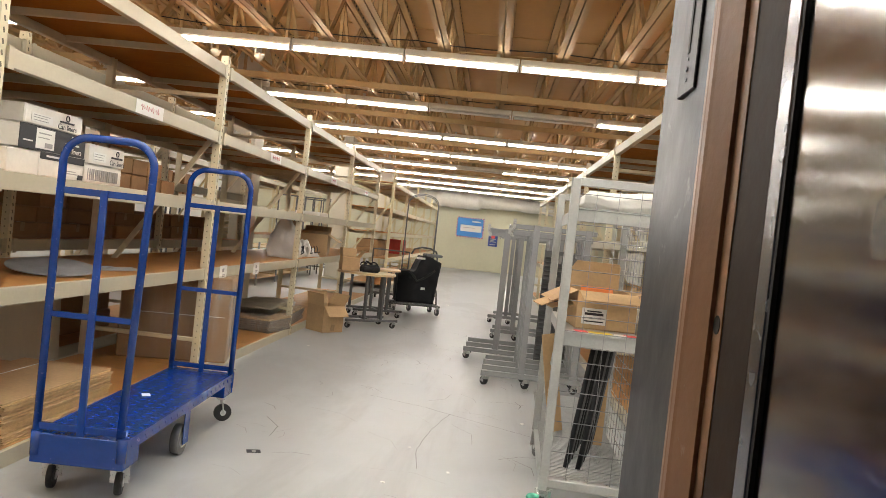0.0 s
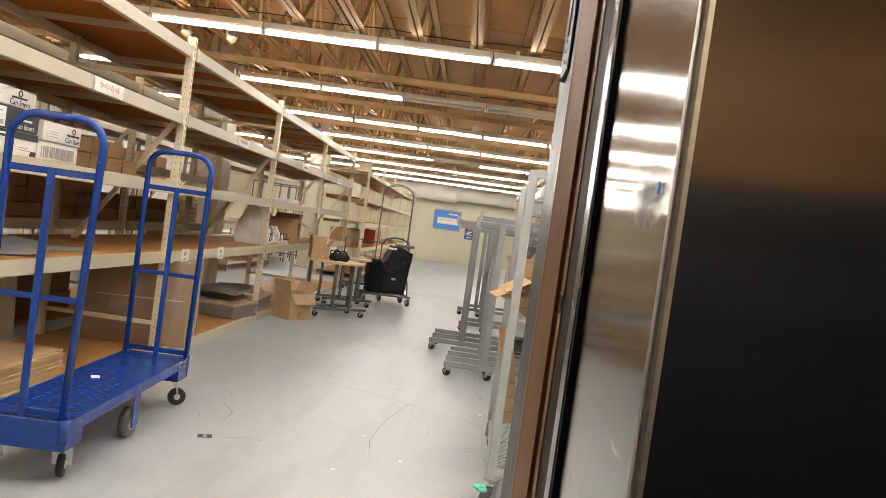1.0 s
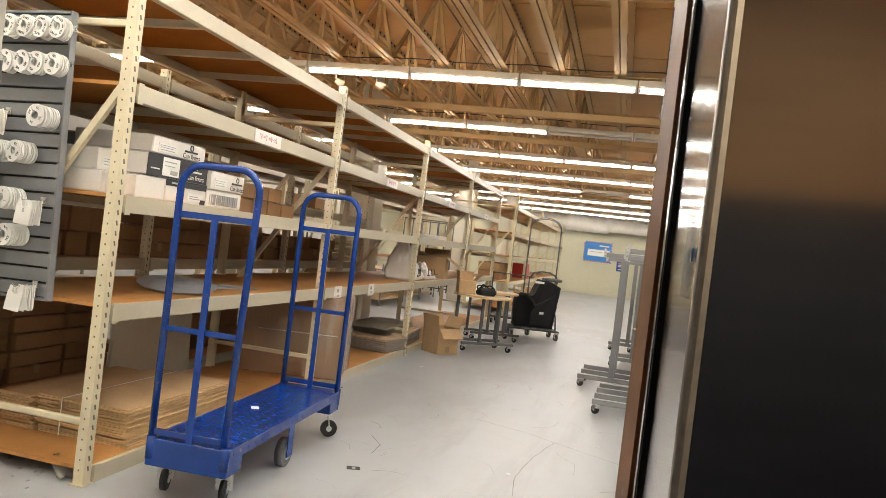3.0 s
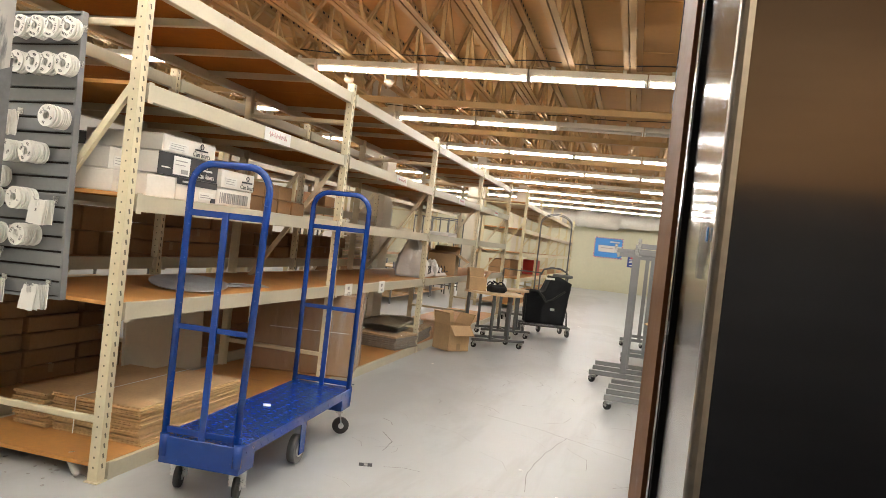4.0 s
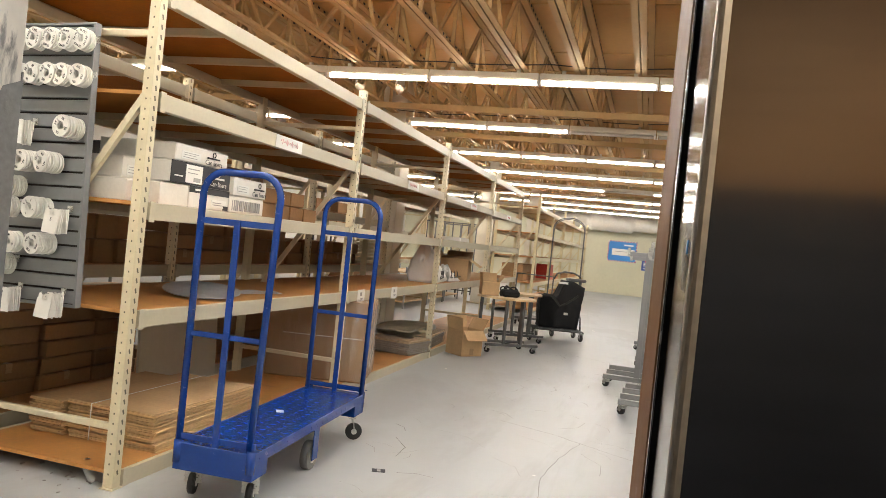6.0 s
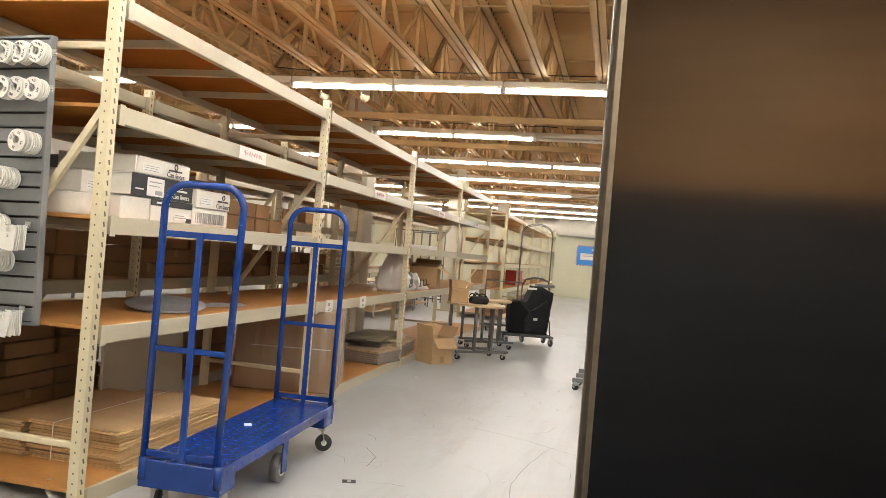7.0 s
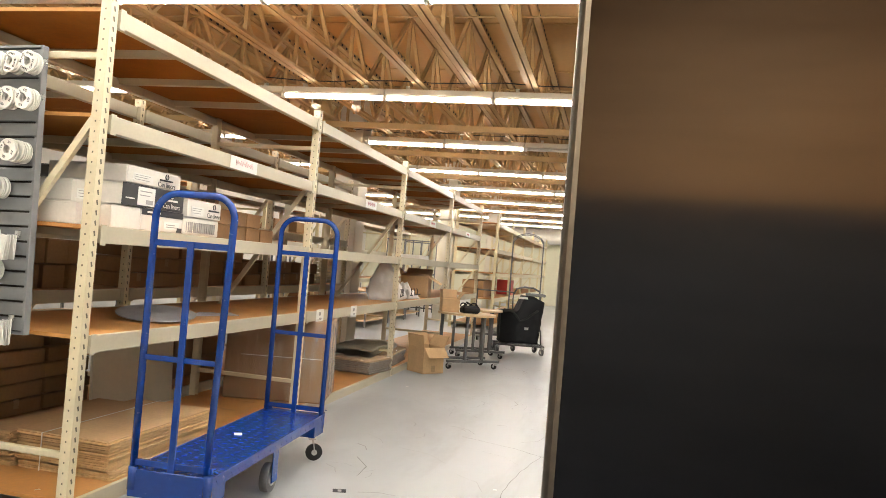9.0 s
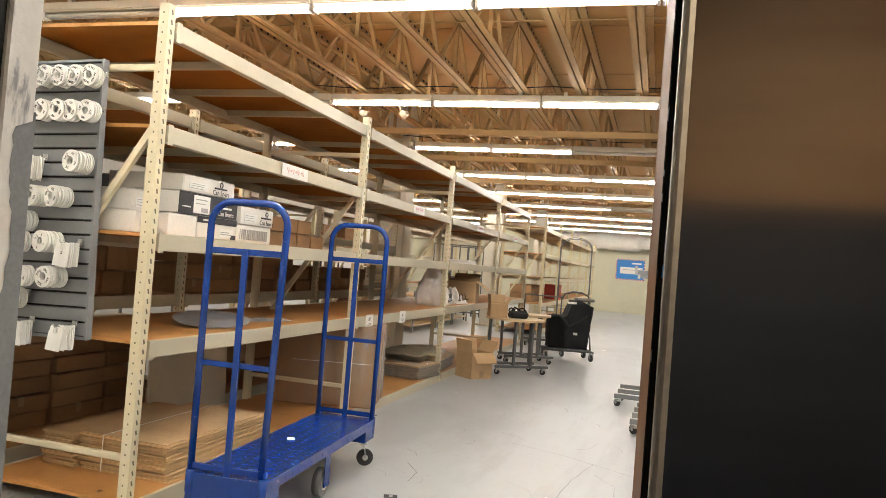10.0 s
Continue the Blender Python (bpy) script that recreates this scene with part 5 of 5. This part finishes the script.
for k, mm in enumerate((M_RED, M_LEMON, M_LEMON, M_PAPER, M_RED)):
    single("leaflet", box(B(), 0, 0.06, 0, 0.06, 0, 0.003), mm, pose(0.29 + k * 0.062, 3.64, 0.966, 0, 0, random.uniform(-12, 12)), "small colour printed leaflet on the cage shelf", "leaflet", "leaflets on the cage shelf")
bm = B()
for a in range(3):
    box(bm, -0.02 - 0.05 * a, 0.2 - 0.03 * a, -0.09 + a * 0.06, -0.03 + a * 0.06, a * 0.004, a * 0.004 + 0.004, m=pose(0, 0, 0, 8 * a, -12, 15 * a))
single("torn_cardboard", bm, M_CARD, pose(0.225, 4.0, 1.06, 0, 0, 20), "torn flap of cardboard sticking out", "cardboard")
bm = B()
box(bm, 0.04, CWX - 0.04, 0.06, 0.85, 0, 0.10, 0.03)
bmesh.ops.subdivide_edges(bm, edges=bm.edges[:], cuts=5, use_grid_fill=True)
for v in bm.verts:
    v.co += Vector((1, 1, 0.8)) * 0.03 * noise.noise(v.co * 6)
    v.co.z = max(v.co.z, 0)
for f in bm.faces:
    f.smooth = True
single("folded_sheet", bm, M_BAG, pose(0.215, 3.60, 1.574, 0, 0, -2), "folded white plastic sheet on the top shelf", "sheet")
for k in range(8):
    t = thing("display_stand", pose(0.33 + 0.022 * k, 3.78 + 0.085 * k, 0.245, 0, 5 + 0.5 * (k % 3), 0), "dark folded steel display stand", "stand", "folded frames in the cage")
    for x in (0, 0.16):
        part("tube", tube(B(), [(x * 0.4, 0, 0.0), (x * 0.4 + 0.02, 0, 0.66)], 0.013, 8), M_DARKSTEEL if k % 2 else M_FABRIC, t)
    part("tube", tube(B(), [(0.02, 0, 0.66), (0.084, 0, 0.66)], 0.013, 8), M_DARKSTEEL, t)
single("cardboard_strip", box(B(), -0.06, 0.06, -0.004, 0.004, 0, 0.66), M_CARD, pose(0.535, 4.3, 0.245, -8, 3, 10), "tall strip of brown cardboard leaning in the cage", "cardboard")
single("cardboard_strip", box(B(), -0.05, 0.05, -0.004, 0.004, 0, 0.6), M_CARD, pose(0.34, 4.5, 0.245, -6, -8, 30), "tall strip of brown cardboard leaning in the cage", "cardboard")
single("striped_tube", bar(B(), (0.0, 0, 0), (0.36, 0.1, -0.04), 0.05, 0.05), M_DARKSTEEL, pose(0.24, 4.35, 1.30), "dark padded bar across the cage", "bar")

# ---- far wall: notice board, poster, plastic-wrapped duct ----
t = thing("notice_board", pose(-1.15, YF - 0.004, 1.85), "blue notice board with patterned border", "notice board")
part("board", box(B(), -0.60, 0.60, -0.012, 0, -0.44, 0.44), M_SIGNBLUE, t)
for k in range(30):
    mm = (M_PAPER, M_RED, M_NAVY)[k % 3]
    u = -0.6 + 0.04 * k
    for z in (-0.44, 0.40):
        part("border_piece", box(B(), u, u + 0.04, -0.018, -0.012, z, z + 0.04), mm, t)
for k in range(20):
    z = -0.40 + 0.04 * k
    for x in (-0.6, 0.56):
        part("border_piece", box(B(), x, x + 0.04, -0.018, -0.012, z, z + 0.04), (M_RED, M_PAPER, M_NAVY)[k % 3], t)
part("notice", box(B(), -0.42, 0.5, -0.02, -0.012, -0.18, 0.10), M_PAPER, t)
part("notice", box(B(), -0.3, 0.2, -0.024, -0.02, -0.02, 0.0), M_GREYINK, t)
part("notice", box(B(), 0.05, 0.45, -0.02, -0.012, 0.24, 0.30), M_PAPER, t)
t = thing("poster", pose(-0.10, YF - 0.004, 1.40), "navy poster with red shape and white bars", "poster")
part("sheet", box(B(), -0.2, 0.2, -0.008, 0, -0.27, 0.27), M_NAVY, t)
bm = B()
cyl(bm, (0, -0.014, 0.16), (0, -0.008, 0.16), 0.09, 20)
part("red_shape", bm, M_RED, t)
for z in (-0.2, -0.08, -0.02, 0.04):
    part("bar", box(B(), -0.13, 0.13 - 0.1 * (z == -0.02), -0.012, -0.008, z, z + 0.03), M_PAPER, t)
bm = B()
segs, rows = 90, 14
grid = []
for i in range(segs + 1):
    x = -4.5 + 8.9 * i / segs
    ring = []
    for k in range(rows):
        a = k * math.tau / rows
        r = 0.27 + 0.05 * noise.noise(Vector((x * 2, math.cos(a), math.sin(a)))) + 0.03 * noise.noise(Vector((x * 7, 3 * math.cos(a), 3 * math.sin(a)))) + (0.10 if -2.6 < x < -0.8 else 0)
        ring.append(bm.verts.new((x, 31.3 + r * math.cos(a), 2.98 + r * math.sin(a))))
    grid.append(ring)
for i in range(segs):
    for k in range(rows):
        f = bm.faces.new((grid[i][k], grid[i][(k + 1) % rows], grid[i + 1][(k + 1) % rows], grid[i + 1][k]))
        f.smooth = True
struct("duct", bm, M_DUCT, "air duct wrapped in milky plastic sheet", "duct")

# twin lamp heads under a joist
t = thing("spot_lamp", pose(-3.42, 8.1, 3.36), "unlit twin spot lamp under the joists", "spot lamp")
part("arm", box(B(), -0.2, 0.42, -0.02, 0.02, -0.03, 0.002, 0.003), M_LAMPHEAD, t)
for x in (-0.15, 0.36):
    bm = B()
    cyl(bm, (x, 0, -0.18), (x + 0.07, 0.05, -0.22), 0.03, 14, 0.06)
    h = part("shade", bm, M_LAMPHEAD, t)
    part("stem", cyl(B(), (x, 0, -0.19), (x, 0, -0.02), 0.01, 8), M_LAMPHEAD, h)

# ---- floor marks and litter ----
t = thing("floor_sticker", pose(-1.415, 4.13, 0, 0, 0, 20), "worn black sticker on the floor", "sticker")
part("patch", box(B(), -0.04, 0.04, -0.03, 0.03, 0, 0.0015), M_INK, t)
part("mark", box(B(), -0.01, 0.012, -0.02, 0.02, 0.0015, 0.0022), M_GREYINK, t)
for x, y, s in ((0.207, 5.57, 0.025), (-0.28, 4.2, 0.014), (-0.62, 3.9, 0.012), (-2.05, 7.9, 0.02), (-0.9, 14.5, 0.05), (-0.55, 4.6, 0.01)):
    single("paper_scrap", box(B(), -s, s, -s * 0.6, s * 0.6, 0, 0.002), M_PAPER, pose(x, y, 0.0005, 0, 0, x * 300), "small scrap of white paper on the floor", "paper")
bm = B()
g = [[bm.verts.new((0.11 * (i / 8 - 0.5) * (1 + 0.3 * j / 6), 0.16 * (j / 6 - 0.5), 0.004 + 0.07 * (j / 6) ** 2 + 0.012 * math.sin(i * 0.9))) for j in range(7)] for i in range(9)]
for i in range(8):
    for j in range(6):
        bm.faces.new((g[i][j], g[i + 1][j], g[i + 1][j + 1], g[i][j + 1])).smooth = True
bmesh.ops.solidify(bm, geom=bm.faces[:], thickness=0.003)
single("plastic_scrap", bm, M_BAG, pose(-2.60, 3.17, 0.003, 0, 0, 55), "curled white packaging piece under the rack", "plastic")


def floor_line(points, w, material, label):
    bm = B()
    pts = [Vector((x, y, 0)) for x, y in points]
    for a, b in zip(pts, pts[1:]):
        n = max(2, int((b - a).length / 0.04))
        side = (b - a).normalized().cross(Vector((0, 0, 1)))
        prev = None
        for k in range(n + 1):
            p = a.lerp(b, k / n)
            o = 0.012 * noise.noise(p * 7)
            ww = w * (0.5 + abs(noise.noise(p * 11)))
            cur = [bm.verts.new(p + side * (o + s * ww) + Vector((0, 0, 0.0012))) for s in (-0.5, 0.5)]
            if prev:
                bm.faces.new((prev[0], prev[1], cur[1], cur[0]))
            prev = cur
    return single("floor_crack", bm, material, Matrix(), label, "crack", "floor cracks and scuffs", "structure")


M_CRACK = mat("crack_dirt", (0.24, 0.235, 0.23), 0.8)
M_SCUFF = mat("scuff_mark", (0.30, 0.297, 0.293), 0.6)
floor_line([(-1.02, 5.9), (-0.6, 5.75), (-0.2, 5.5), (0.3, 5.2), (0.9, 4.95)], 0.008, M_CRACK, "thin dark crack in the floor coating")
floor_line([(-0.35, 5.6), (-0.45, 5.1), (-0.5, 4.6), (-0.47, 4.2)], 0.007, M_CRACK, "thin dark crack in the floor coating")
rnd = random.Random(5)
for k in range(84):
    x, y = rnd.uniform(-1.6, 0.3), rnd.uniform(3.6, 10.5)
    a, ln = rnd.gauss(1.9, 0.5), rnd.uniform(0.08, 0.5)
    floor_line([(x, y), (x + 0.5 * ln * math.cos(a), y + 0.5 * ln * math.sin(a)), (x + ln * math.cos(a + 0.3), y + ln * math.sin(a + 0.3))], rnd.choice((0.0025, 0.004, 0.006, 0.008)), M_SCUFF if k % 4 else M_CRACK, "faint dark scuff on the floor")

# crumbs of packaging and dust under the front rack
rnd = random.Random(11)
bm = B()
for k in range(70):
    x, y, q = rnd.uniform(-3.4, -2.5), rnd.uniform(2.9, 3.45), rnd.uniform(0.003, 0.012)
    box(bm, -q, q, -q * 0.5, q * 0.5, 0, q * 0.4, m=pose(x, y, 0.0008, 0, 0, rnd.uniform(0, 180)))
single("floor_debris", bm, M_GREYINK, Matrix(), "crumbs of cardboard and dust on the floor", "debris", "", "stuff")
